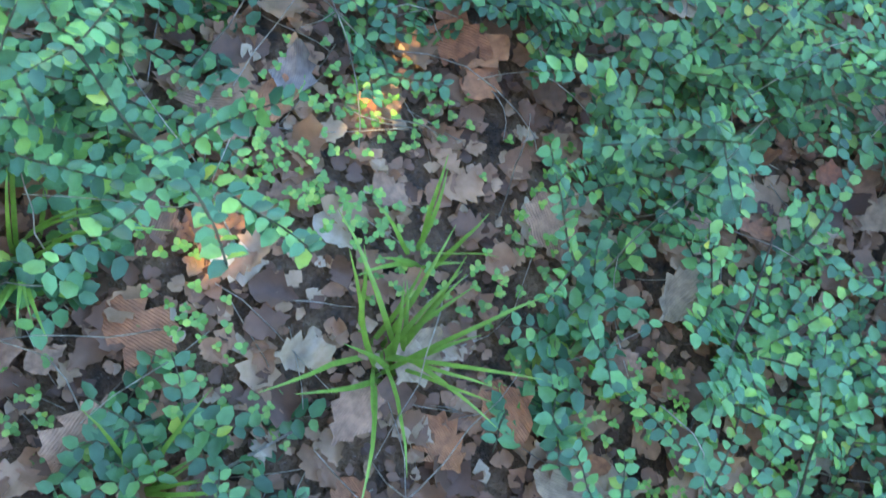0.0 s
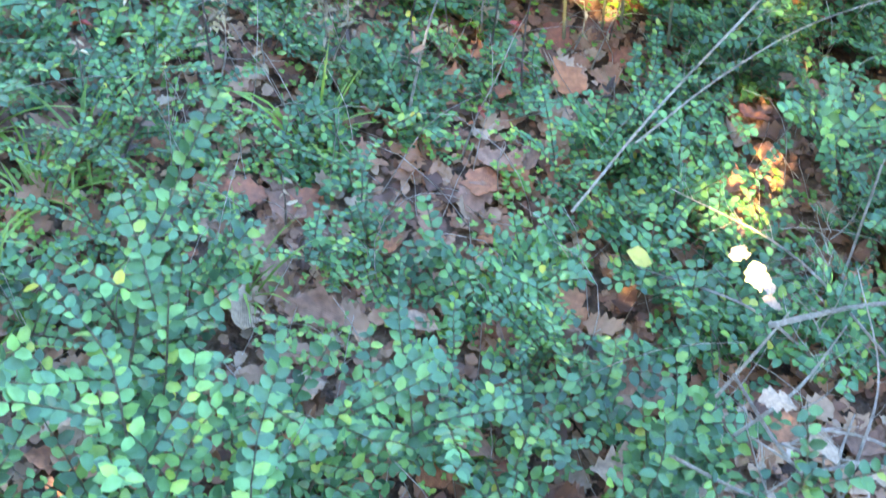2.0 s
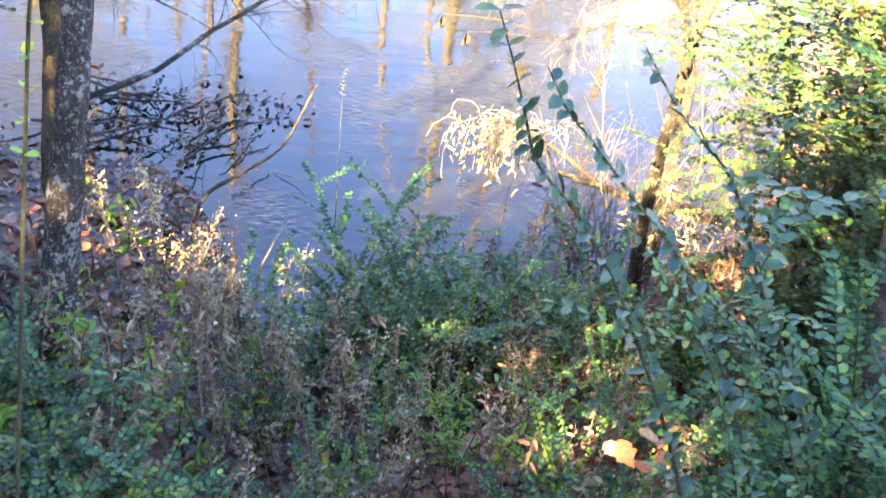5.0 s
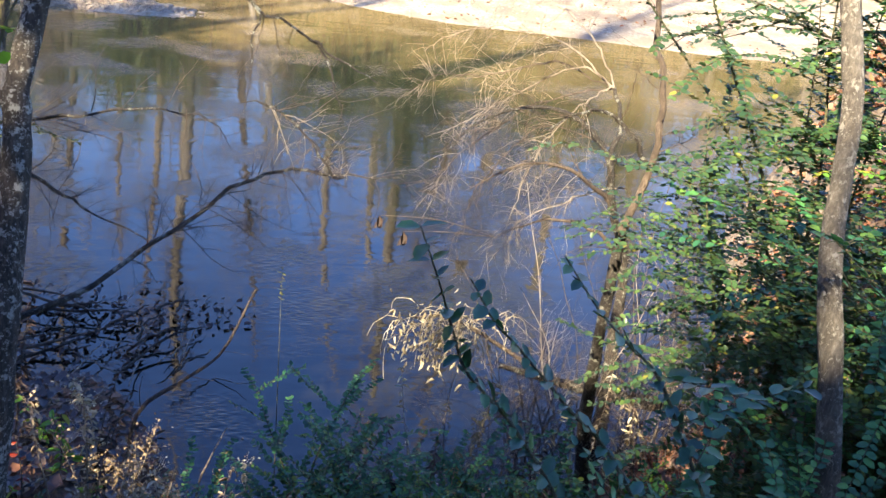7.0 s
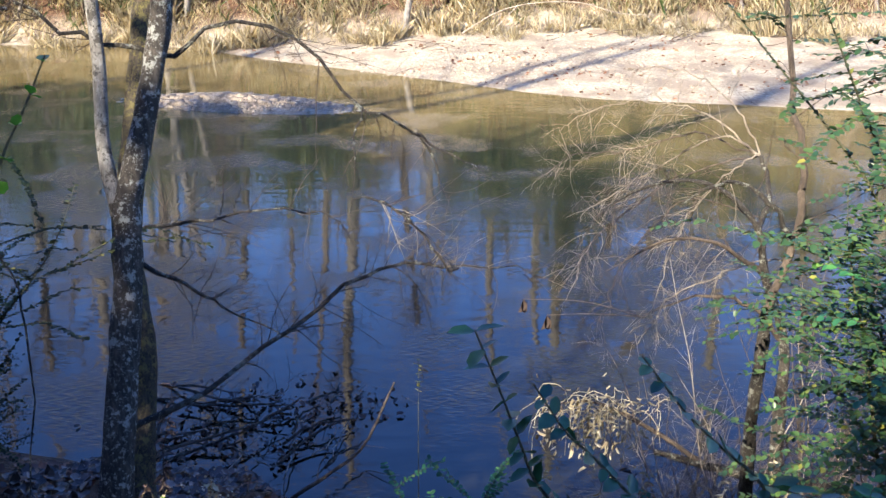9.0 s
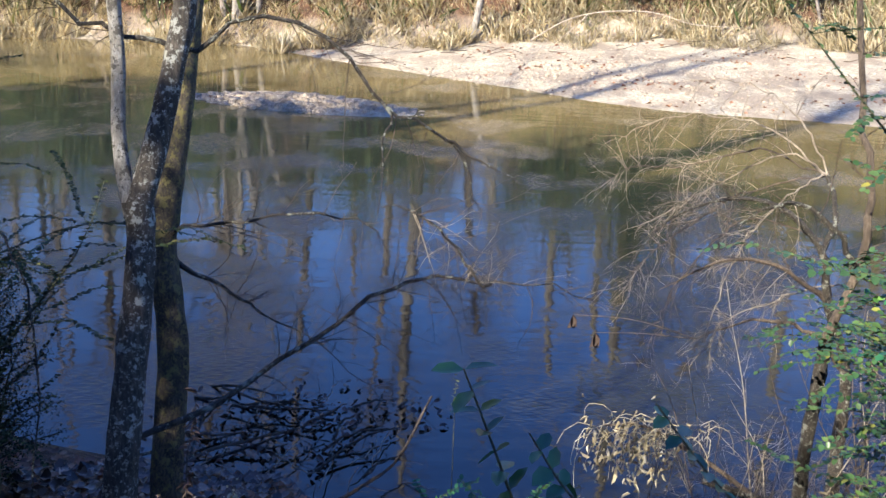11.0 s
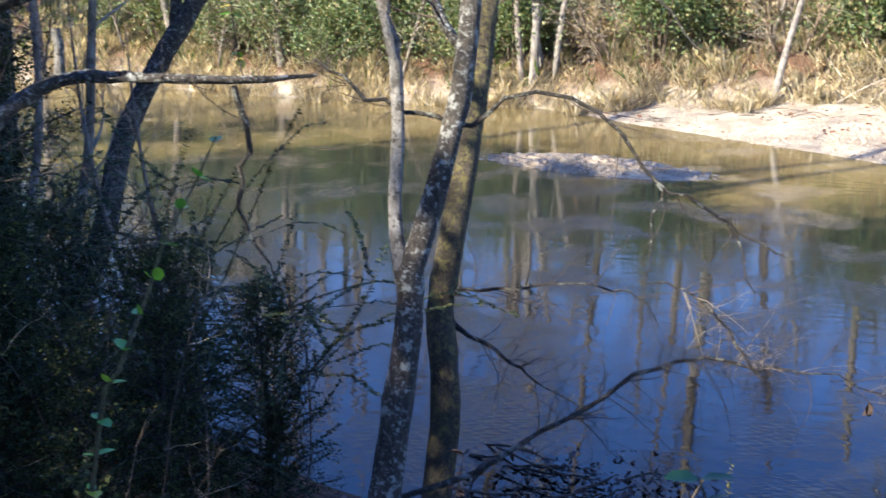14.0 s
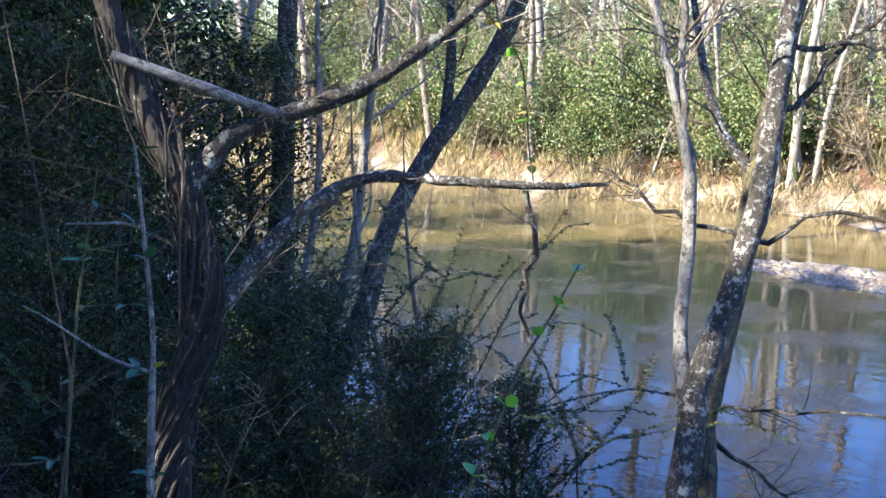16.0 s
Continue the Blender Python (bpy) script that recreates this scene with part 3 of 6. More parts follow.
twigs_on(vine_tree, [v_limb1[3:], v_limb2[2:], v_stub], TWIG_PALE, 55, 6, 0.22, 0.0025, 1)

# dark trunk leaning over the water farther along the bank
lean = thing("tree", rooted(-4.62, 6.85), "dark leaning tree trunk over the water", "tree")
l_path = [(-4.62, 6.85, lean.location.z), (-4.53, 7.0, -0.32), (-4.39, 7.18, 0.19), (-4.28, 7.38, 0.88), (-4.07, 7.62, 1.44), (-3.77, 7.93, 2.08), (-3.55, 8.15, 2.7), (-3.2, 8.6, 4.2), (-2.9, 9, 6.5)]
stem_part("trunk", l_path, [0.11, 0.095, 0.088, 0.08, 0.075, 0.07, 0.062, 0.045, 0.015], BARK_DARK, lean, 34, 12, 0.05, 61)
l_limb = [(-4.0, 7.7, 1.6), (-4.0, 7.8, 2.2), (-4.1, 7.9, 3.2)]
stem_part("limb", l_limb, [0.045, 0.04, 0.02], BARK_DARK, lean, 10, 8, 0.05, 62)
twigs_on(lean, [l_path[4:], l_limb], TWIG, 63, 14, 1.1, 0.012, 2)

far_dark = thing("tree", rooted(-5.6, 7.5), "dark upright tree trunk in the shade", "tree")
stem_part("trunk", [(-5.6, 7.5, far_dark.location.z), (-5.67, 7.79, 1.2), (-5.74, 7.92, 2.07), (-5.77, 8.01, 2.64), (-5.8, 8.2, 5.5)], [0.12, 0.10, 0.09, 0.08, 0.03], BARK_DARK, far_dark, 20, 10, 0.05, 66)
twigs_on(far_dark, [[(-5.74, 7.92, 2.07), (-5.77, 8.01, 2.64), (-5.8, 8.2, 5.5)]], TWIG, 67, 12, 1.0, 0.012, 2)
# bare dead shrubs in the shade around the vine-wrapped tree
for i, (x, y, h) in enumerate([(-1.95, 2.75, 1.9), (-2.35, 2.5, 2.3), (-1.5, 3.0, 1.3), (-1.75, 3.6, 1.3), (-1.25, 3.25, 0.9), (-1.3, 2.7, 0.9), (-2.9, 3.0, 2.4), (-2.2, 3.9, 1.7)]):
    rg = np.random.default_rng(640 + i)
    ds = thing("dead_shrub", rooted(x, y, 0.02), "thin leafless shrub with pale dry twigs", "shrub", "bare shrubs in the shade")
    for j in range(3):
        a = rg.uniform(0, 6.28)
        p = branch_path(rg, ds.location, (math.cos(a) * 0.35, math.sin(a) * 0.35, 1), h * rg.uniform(0.7, 1.1), 9, 0.1)
        stem_part("stem", p, [0.006, 0.004, 0.0015], TWIG, ds, 16, 5, 0.05, 650 + 3 * i + j)
        twigs_on(ds, [p], TWIG if i % 3 else TWIG_PALE, 660 + 3 * i + j, 9, 0.4, 0.0028, 1)
# right-hand trunks among the evergreen leaves
right_trunk = thing("tree", rooted(1.56, 2.35), "slim pale grey tree trunk in dense privet", "tree")
r_path = [(1.56, 2.35, right_trunk.location.z), (1.46, 2.61, 0.77), (1.44, 2.74, 1.12), (1.48, 2.87, 1.46), (1.465, 3.0, 1.8), (1.5, 3.15, 2.4), (1.6, 3.4, 3.6)]
stem_part("trunk", r_path, [0.036, 0.031, 0.029, 0.027, 0.025, 0.021, 0.008], BARK_MOTTLE, right_trunk, 28, 12, 0.09, 71)
twigs_on(right_trunk, [r_path[4:]], TWIG, 72, 8, 0.6, 0.006, 1)
snag = thing("tree", rooted(1.72, 4.6), "thin broken tree with bare yellowish wood", "tree")
s_path = [(1.72, 4.6, snag.location.z), (1.60, 4.5, -0.5), (1.51, 4.3, 0.1), (1.53, 4.32, 0.56), (1.64, 4.39, 0.84), (1.66, 4.5, 1.13), (1.63, 4.67, 1.56), (1.62, 4.8, 2.2), (1.7, 5.0, 3.4)]
stem_part("trunk", s_path[:4], [0.038, 0.032, 0.024, 0.020], BARK_DARK, snag, 18, 12, 0.09, 73)
stem_part("upper_trunk", s_path[3:], [0.0165, 0.015, 0.013, 0.0115, 0.009, 0.003], TWIG, snag, 24, 12, 0.06, 77)
s_split = [(1.523, 4.308, 0.28), (1.527, 4.316, 0.45), (1.545, 4.335, 0.60)]
stem_part("bare_wood", s_split, [0.020, 0.0225, 0.0185], TWIG_PALE, snag, 10, 9, 0.1, 74, "splintered patch of yellow bare wood")
s_limb = [(1.63, 4.4, 0.82), (1.5, 4.42, 0.98), (1.36, 4.45, 1.02), (1.2, 4.5, 0.93)]
stem_part("limb", s_limb, [0.012, 0.010, 0.007, 0.003], BARK_DARK, snag, 12, 6, 0.08, 75)
twigs_on(snag, [s_path[3:7], s_limb], TWIG, 76, 9, 0.4, 0.005, 1)

# weeping dead branch, bleached by the sun
weeper = thing("dead_shrub", rooted(2.3, 5.9), "weeping dead shrub with bleached straw-coloured twigs", "shrub")
w_path = [(2.3, 5.9, weeper.location.z), (2.32, 6.05, -0.84), (2.34, 6.15, -0.37), (2.13, 6.0, 0.09), (2.05, 5.97, 0.38), (1.85, 6.05, 0.58), (1.6, 6.15, 0.60), (1.3, 6.2, 0.46), (1.1, 6.2, 0.2)]
stem_part("stem", w_path, [0.05, 0.04, 0.03, 0.024, 0.018, 0.013, 0.010, 0.006, 0.003], BARK_DARK, weeper, 34, 8, 0.08, 81)
w2 = [(2.13, 6.0, 0.09), (1.85, 5.9, 0.30), (1.55, 5.9, 0.34), (1.25, 5.95, 0.16)]
stem_part("limb", w2, [0.016, 0.012, 0.008, 0.003], TWIG, weeper, 14, 7, 0.08, 82)
w3 = [(2.34, 6.15, -0.37), (2.1, 6.1, -0.12), (1.8, 6.1, -0.05), (1.5, 6.15, -0.2)]
stem_part("limb", w3, [0.016, 0.012, 0.008, 0.003], TWIG, weeper, 14, 7, 0.08, 83)
hub = (2.12, 6.25, 0.72)
stem_part("limb", [(2.05, 5.97, 0.38), (2.14, 6.1, 0.55), hub], [0.016, 0.013, 0.011], BARK_DARK, weeper, 10, 7, 0.08, 86)
arms = [[hub, (1.70, 6.40, 0.84), (1.30, 6.50, 0.70), (0.95, 6.55, 0.66), (0.74, 6.55, 0.52)],
        [hub, (1.78, 6.50, 0.96), (1.40, 6.58, 1.02), (1.05, 6.66, 0.94), (0.84, 6.68, 0.80)],
        [hub, (1.66, 6.32, 0.58), (1.30, 6.32, 0.34), (1.02, 6.32, 0.08), (0.95, 6.3, -0.12)],
        [hub, (1.86, 6.30, 0.84), (1.52, 6.42, 0.62), (1.22, 6.42, 0.42), (0.98, 6.4, 0.30)],
        [w_path[4], (1.62, 6.10, 0.46), (1.34, 6.15, 0.16), (1.18, 6.2, -0.16), (1.16, 6.2, -0.4)],
        [hub, (2.0, 6.45, 1.0), (1.75, 6.6, 1.2), (1.45, 6.75, 1.22), (1.25, 6.8, 1.1)]]
arms = [[tuple(h + 0.84 * (q - h) for h, q in zip(hub, p)) for p in arm] for arm in arms]
arms.append([hub, (1.97, 6.2, 0.66), (1.80, 6.1, 0.55), (1.67, 6.05, 0.38), (1.56, 6.0, 0.1), (1.5, 6.0, -0.15)])
arms.append([(2.28, 6.2, 0.12), (2.05, 6.1, 0.14), (1.83, 6.05, 0.06), (1.6, 6.0, -0.05), (1.45, 6.0, -0.3)])
for i, arm in enumerate(arms):
    stem_part("arm", arm, [0.0052, 0.0048, 0.004, 0.003, 0.0016], TWIG if i in (0, 2, 4) else TWIG_PALE, weeper, 26, 6, 0.06, 87 + i)
twigs_on(weeper, arms[:4] + arms[6:], TWIG_PALE, 84, 34, 0.40, 0.0032, 1, "twig_growth", 0.3, -0.02, 0.2, 0.22)
twigs_on(weeper, [arms[5], w2], TWIG_PALE, 184, 14, 0.42, 0.0040, 1, "twig_growth", 0.3, -0.02, 0.3, 0.2)
twigs_on(weeper, [arms[2], arms[4], w_path[5:]], TWIG, 85, 26, 0.45, 0.0034, 1, "twig_growth", 0.5, -0.04, 0.2, 0.18)
twigs_on(weeper, [w2, w3, w_path[2:6]], TWIG, 185, 24, 0.5, 0.0034, 1, "twig_growth", 0.4, -0.02, 0.1, 0.2)


# bare stems standing in the shallows by the broken tree
for i, (x, y, h) in enumerate([(1.75, 5.0, 0.9), (2.0, 5.15, 1.2), (2.25, 5.35, 1.3), (1.45, 5.05, 0.8), (2.5, 5.2, 1.1), (1.9, 5.5, 0.9), (1.2, 4.95, 0.6), (1.45, 5.3, 1.5), (1.65, 5.2, 1.8), (1.95, 5.35, 1.9), (2.2, 5.1, 1.7), (2.45, 5.5, 1.9), (2.7, 5.2, 1.7), (1.75, 5.7, 1.7), (2.9, 5.6, 1.9), (2.1, 4.8, 1.3), (1.3, 5.6, 1.2), (2.6, 6.1, 1.9), (2.3, 6.3, 1.8), (1.9, 6.0, 1.5), (2.95, 6.3, 1.7), (1.55, 4.9, 1.2), (2.4, 4.7, 1.4)]):
    rg = np.random.default_rng(1640 + i)
    ds = thing("dead_shrub", rooted(x, y, 0.02), "bare brown shrub with fine tangled twigs", "shrub", "bare shrubs at the water's edge")
    for j in range(3):
        a = rg.uniform(0, 6.28)
        p = branch_path(rg, ds.location, (math.cos(a) * 0.3, math.sin(a) * 0.3, 1), h * rg.uniform(0.7, 1.1), 9, 0.12)
        stem_part("stem", p, [0.005, 0.0035, 0.0015], TWIG_PALE if j == 0 else TWIG, ds, 16, 5, 0.05, 1650 + 3 * i + j)
        twigs_on(ds, [p], TWIG_PALE if (i + j) % 3 == 0 else TWIG, 1680 + 3 * i + j, 15, 0.42, 0.0028, 1, "twig_growth", 0.3)


def bare_tree(label, h, r, seed, bark, limbs=9, bend=0.08):
    """A leafless tree standing at the origin: trunk, limbs, twigs."""
    rng = np.random.default_rng(seed)
    ob = thing("tree", (0, 0, 0), label, "tree", "bare trees across the river")
    trunk = branch_path(rng, (0, 0, -0.3), (rng.normal() * bend, rng.normal() * bend, 1), h, 12, 0.05, 0, 0.05)
    stem_part("trunk", trunk, [r, r * 0.85, r * 0.7, r * 0.45, r * 0.12], bark, ob, 26, 10, 0.04, seed)
    fine = Pile()
    for k in range(limbs):
        u = rng.uniform(0.22, 0.93)
        i = int(u * 11)
        a = rng.uniform(0, 6.28)
        ln = h * rng.uniform(0.16, 0.34) * (1.2 - 0.7 * u)
        limb = branch_path(rng, trunk[i], (math.cos(a), math.sin(a), rng.uniform(0.5, 1.3)), ln, 8, 0.14, 0, 0.06)
        rr = r * (1 - 0.8 * u) * 0.5
        stem_part("limb", limb, [rr, rr * 0.6, rr * 0.15], bark, ob, 12, 6, 0.05, seed + k)
        twig_spray(fine, rng, limb, rr * 0.42, 11, ln * 0.55, 1)
    twig_spray(fine, rng, trunk[3:], r * 0.2, 14, h * 0.12, 1)
    part("twig_growth", fine.mesh("twig_growth", TWIG_PALE), ob, kind="stuff")
    return ob


def canopy_tree(label, h, r, wide, seed, bark, limbs=8):
    """A tall forest tree in winter: a clean trunk, rising limbs and a haze of fine twigs."""
    rng = np.random.default_rng(seed)
    ob = thing("tree", (0, 0, 0), label, "tree", "tall bare trees across the river")
    trunk = branch_path(rng, (0, 0, -0.3), (rng.normal() * 0.05, rng.normal() * 0.05, 1), h, 14, 0.035, 0, 0.05)
    stem_part("trunk", trunk, [r, r * 0.9, r * 0.75, r * 0.5, r * 0.12], bark, ob, 28, 10, 0.04, seed)
    fine = Pile()
    for k in range(limbs):
        u = 0.28 + 0.66 * (k + rng.random()) / limbs
        start = trunk[int(u * 13)]
        a = 2.4 * k + rng.uniform(-0.5, 0.5)
        ln = wide * rng.uniform(0.9, 1.6) * (1.25 - 0.55 * u)
        limb = branch_path(rng, start, (math.cos(a), math.sin(a), rng.uniform(0.7, 1.4)), ln, 9, 0.13, 0, 0.05)
        rr = r * (1 - 0.75 * u) * 0.55
        stem_part("limb", limb, [rr, rr * 0.6, rr * 0.15], bark, ob, 12, 6, 0.05, seed + k)
        twig_spray(fine, rng, limb, rr * 0.42, 15, ln * 0.5, 2, begin=0.1)
    twig_spray(fine, rng, trunk[4:], r * 0.18, 22, wide * 0.8, 2)
    part("twig_growth", fine.mesh("twig_growth", TWIG_GREY), ob, kind="stuff")
    return ob


kinds = [bare_tree("tall leafless tree with grey-brown bark", 13, 0.14, 101, BARK_FAR),
         bare_tree("leafless tree with pale whitish bark", 11, 0.11, 102, BARK_GREY, 10, 0.12),
         bare_tree("slender leafless tree with grey-brown bark", 9, 0.08, 103, BARK_GREY, 8, 0.14),
         bare_tree("tall leafless tree with pale upper bark", 15, 0.16, 104, BARK_GREY, 11, 0.06),
         bare_tree("thin crooked leafless sapling", 6, 0.05, 105, BARK_FAR, 9, 0.25)]
rng = np.random.default_rng(7)
spots = [(-15, 31.5, 0), (-11.5, 32, 1), (-9, 31, 2), (-7.5, 33, 3), (-4.8, 31.5, 1), (-2.5, 34, 0), (1.5, 32, 2), (4.5, 34, 3), (8, 31, 0), (11, 32, 1), (14.5, 30, 3),
         (-18, 34, 3), (-22, 35, 0), (-26, 37, 1), (19, 29, 0), (24, 31, 1)]
for i in range(30):
    x = rng.uniform(-48, 42)
    spots.append((x, np.interp(x, GRASS_X, GRASS_Y) + rng.uniform(4, 34), int(rng.integers(0, 5))))
for i in range(40):
    x = rng.uniform(-30, 22)
    spots.append((x, np.interp(x, GRASS_X, GRASS_Y) + rng.uniform(0.8, 7), 4))
for x, y, k in spots:
    src = kinds[k]
    m = pose(x, y, height(x, y), 0, 0, rng.uniform(0, 360)) @ Matrix.Scale(rng.uniform(0.8, 1.2), 4)
    copy_thing(src, m).matrix_basis = m
# the tall trees whose crowns fill the river's reflections, with open sky between them
canopy = [canopy_tree("tall leafless forest tree with grey-brown bark", 15.5, 0.17, 2.6, 111, BARK_FAR),
          canopy_tree("tall leafless forest tree with sunlit grey bark", 17, 0.19, 3.0, 112, BARK_GREY, 9),
          canopy_tree("slim leafless forest tree with grey-brown bark", 14, 0.12, 1.7, 113, BARK_FAR, 7)]
stands = [(-2.4, 34, 1, 1.15), (-0.2, 38, 0, 0.95), (9.3, 33, 1, 1.1), (12.0, 40, 2, 1.0), (-7.9, 35, 2, 1.2), (-12.4, 36, 0, 1.3), (-16.8, 35, 1, 1.2), (-19.5, 40, 0, 1.1),
          (-22.5, 38, 2, 1.1), (-25, 37, 1, 0.9), (-28.5, 41, 0, 1.1), (-31, 38, 2, 1.1), (-34, 42, 1, 1.0), (-37.5, 40, 0, 1.0), (-41, 44, 1, 1.1), (-46, 46, 0, 1.2), (-51, 50, 1, 1.2), (-56, 54, 0, 1.2),
          (14.5, 34, 0, 1.25), (17.5, 36, 1, 1.1), (21, 33, 2, 1.1), (25, 36, 0, 1.0), (30, 36, 1, 1.0), (36, 38, 0, 1.0),
          (-6.0, 52, 0, 1.1), (-14.4, 54, 1, 1.1), (-18.4, 56, 0, 1.2), (-24, 58, 1, 1.2), (-29.5, 60, 0, 1.2), (-36, 62, 1, 1.3), (-44, 66, 0, 1.3), (11, 55, 1, 1.0), (16, 56, 0, 1.1), (23, 54, 1, 1.1)]
for i, (az, d, k, s) in enumerate(stands):
    x, y = d * math.sin(radians(az)), d * math.cos(radians(az))
    m = pose(x, y, height(x, y), 0, 0, 53 * i) @ Matrix.Scale(s, 4)
    first = k not in [q[2] for q in stands[:i]]
    (canopy[k] if first else copy_thing(canopy[k], m)).matrix_basis = m
# tall bare trees behind the walker, whose shadows streak over the river
for b, p, k, s in ((8.5, -7.5, 3, 1.7), (9.5, -10, 0, 1.9), (8, -12.5, 3, 1.6), (10, -15, 0, 2.0), (9, -5.5, 0, 1.8), (11, -18, 3, 1.9)):
    x, y = -0.62 * b + 0.78 * p, -0.78 * b - 0.62 * p
    m = pose(x, y, height(x, y), 0, 0, 40 * b) @ Matrix.Scale(s, 4)
    c = copy_thing(kinds[k], m)
    c.matrix_basis = m
    tagged(c, "tall leafless tree on the near bank", "tree", "bare trees on the near bank")
for i, (x, y, k, s) in enumerate([(-4.2, 5.6, 4, 0.7), (-2.7, 5.6, 4, 0.45), (-5.0, 7.2, 2, 0.6), (-6.2, 6.6, 4, 0.9), (-7.0, 9.0, 2, 0.8), (-8.5, 9.2, 1, 0.7), (-5.6, 4.2, 4, 0.8), (-3.4, 6.6, 4, 0.55)]):
    m = pose(x, y, height(x, y), 0, 0, 67 * i) @ Matrix.Scale(s, 4)
    c = copy_thing(kinds[k], m)
    c.matrix_basis = m
    tagged(c, "thin leafless sapling with pale twigs on the near bank", "tree", "bare saplings on the near bank")
for k, src in enumerate(kinds):
    x = (-13.5, -10.2, -6.2, 3.0, 6.5)[k]
    y = np.interp(x, GRASS_X, GRASS_Y) + (3, 4, 2.5, 5, 2)[k]
    src.location = (x, y, height(x, y))
# a clump of pale trunks on the far bank
clump = thing("tree", (-6.4, 29.9, height(-6.4, 29.9) - 0.1), "clump of pale leaning tree trunks on the far bank", "tree")
for i, (bx, tx, r) in enumerate([(-6.4, -6.0, 0.13), (-6.75, -6.9, 0.10), (-5.9, -5.0, 0.09), (-6.2, -6.5, 0.08)]):
    p = [(bx, 29.9 + 0.2 * i, clump.location.z), ((bx + tx) / 2 - 0.1, 30.0, 1.4), (tx, 30.2, 4.0), (tx + (tx - bx), 30.6, 8.5)]
    stem_part("trunk", p, [r, r * 0.85, r * 0.7, r * 0.2], BARK_GREY if i != 1 else BARK_FAR, clump, 20, 10, 0.06, 95 + i)
    twigs_on(clump, [p[1:]], TWIG_PALE, 980 + i, 12, 1.6, 0.022, 2)
# the leaning pale trunk on the beach's edge
leaner = thing("tree", (0.1, 28.3, height(0.1, 28.3) - 0.1), "pale leaning trunk at the beach's upper edge", "tree")
stem_part("trunk", [(0.1, 28.3, leaner.location.z), (0.35, 28.4, 0.2), (0.6, 28.5, 1.3), (1.0, 28.7, 3.2), (1.3, 29, 6)], [0.09, 0.08, 0.07, 0.05, 0.02], BARK_GREY, leaner, 18, 10, 0.05, 91)
twigs_on(leaner, [[(0.6, 28.5, 1.3), (1.0, 28.7, 3.2), (1.3, 29, 6)]], TWIG, 93, 10, 1.0, 0.015, 1)


# ---- leafy shrubs ----
def shoot_leaves(pile, rng, path, size, gap, spread=0.9, begin=0.1, width=0.66):
    """Pairs of leaves along a shoot, flat to both sides."""
    seg = np.linalg.norm(np.diff(path, axis=0), axis=1)
    run = np.r_[0, np.cumsum(seg)]
    s = np.arange(run[-1] * begin, run[-1], gap)
    if len(s) == 0:
        return
    at = np.stack([np.interp(s, run, path[:, k]) for k in range(3)], -1)
    d = unit(np.stack([np.interp(s, run, np.gradient(path[:, k])) for k in range(3)], -1))
    side = unit(np.cross(d, [0.05, 0.02, 1.0]) + 1e-4)
    up = unit(np.cross(side, d))
    steep = np.clip((np.abs(d[:, 2:]) - 0.7) / 0.25, 0, 1)
    turn = np.where(np.arange(len(s)) % 2 == 0, 0.35, 1.3)[:, None] * steep
    side = unit(side * np.cos(turn) + up * np.sin(turn))
    up = unit(up * (1 - steep) + d * np.sign(d[:, 2:] + 1e-6) * steep)
    for sign in (1, -1):
        along = d * (0.55 - 0.3 * steep) + sign * spread * side + rng.normal(scale=0.25, size=at.shape)
        nrm = up + rng.normal(scale=0.35, size=at.shape) + [0, 0, 0.4]
        pile.leaves(at, along, nrm, size * rng.uniform(0.65, 1.2, len(at)), width, 0.08, 0.08)


def privet(x, y, tall, shoots, seed, leaf=0.032, material=None, spread=0.5, label="", side_shoots=5, lean_to=(0, 0), low=0.0, name="privet_shrub", group="privet shrubs on the bank"):
    """A privet: arching stems from one root, side shoots, and paired leaves."""
    rng = np.random.default_rng(seed)
    ob = thing(name, (x, y, height(x, y) - 0.02), label or "low evergreen privet with small paired green leaves", "shrub", group)
    fol, fine = Pile(), Pile()
    for k in range(shoots):
        a = rng.uniform(0, 6.28)
        h = tall * rng.uniform(0.55, 1.1)
        way = np.array([math.cos(a) * spread + lean_to[0], math.sin(a) * spread + lean_to[1], 1.0])
        stem = branch_path(rng, (rng.normal() * 0.02, rng.normal() * 0.02, 0), way, h * 1.15, 9, 0.10, 0.16)
        part("stem", tube_mesh("stem", stem, [0.0025 + 0.004 * tall, 0.0012], STEM, 12, 5, 0.05, seed + k), ob)
        shoot_leaves(fol, rng, stem, leaf, leaf * 0.75, 0.9, 0.25 + low)
        for j in range(side_shoots):
            u = rng.uniform(0.2 + low, 0.95)
            i = min(int(u * 8), 7)
            b = rng.uniform(0, 6.28)
            high = tall > 1.5
            ln = min(tall * rng.uniform(0.2, 0.45) + 0.04, rng.uniform(0.2, 0.42)) * (1.7 if high else 1.0)
            sub = branch_path(rng, stem[i], unit(stem[i + 1] - stem[i]) * (0.2 if high else 0.5) + [math.cos(b), math.sin(b), 0.1 if high else 0.35], ln, 6, 0.12, 0.3 if high else 0.1)
            fine.tube(sub, [0.0022, 0.001], 3)
            shoot_leaves(fol, rng, sub, leaf, leaf * 0.75)
    part("foliage", fol.mesh("foliage", material or PRIVET), ob, kind="stuff")
    part("twig_growth", fine.mesh("twig_growth", STEM), ob, kind="stuff")
    return ob


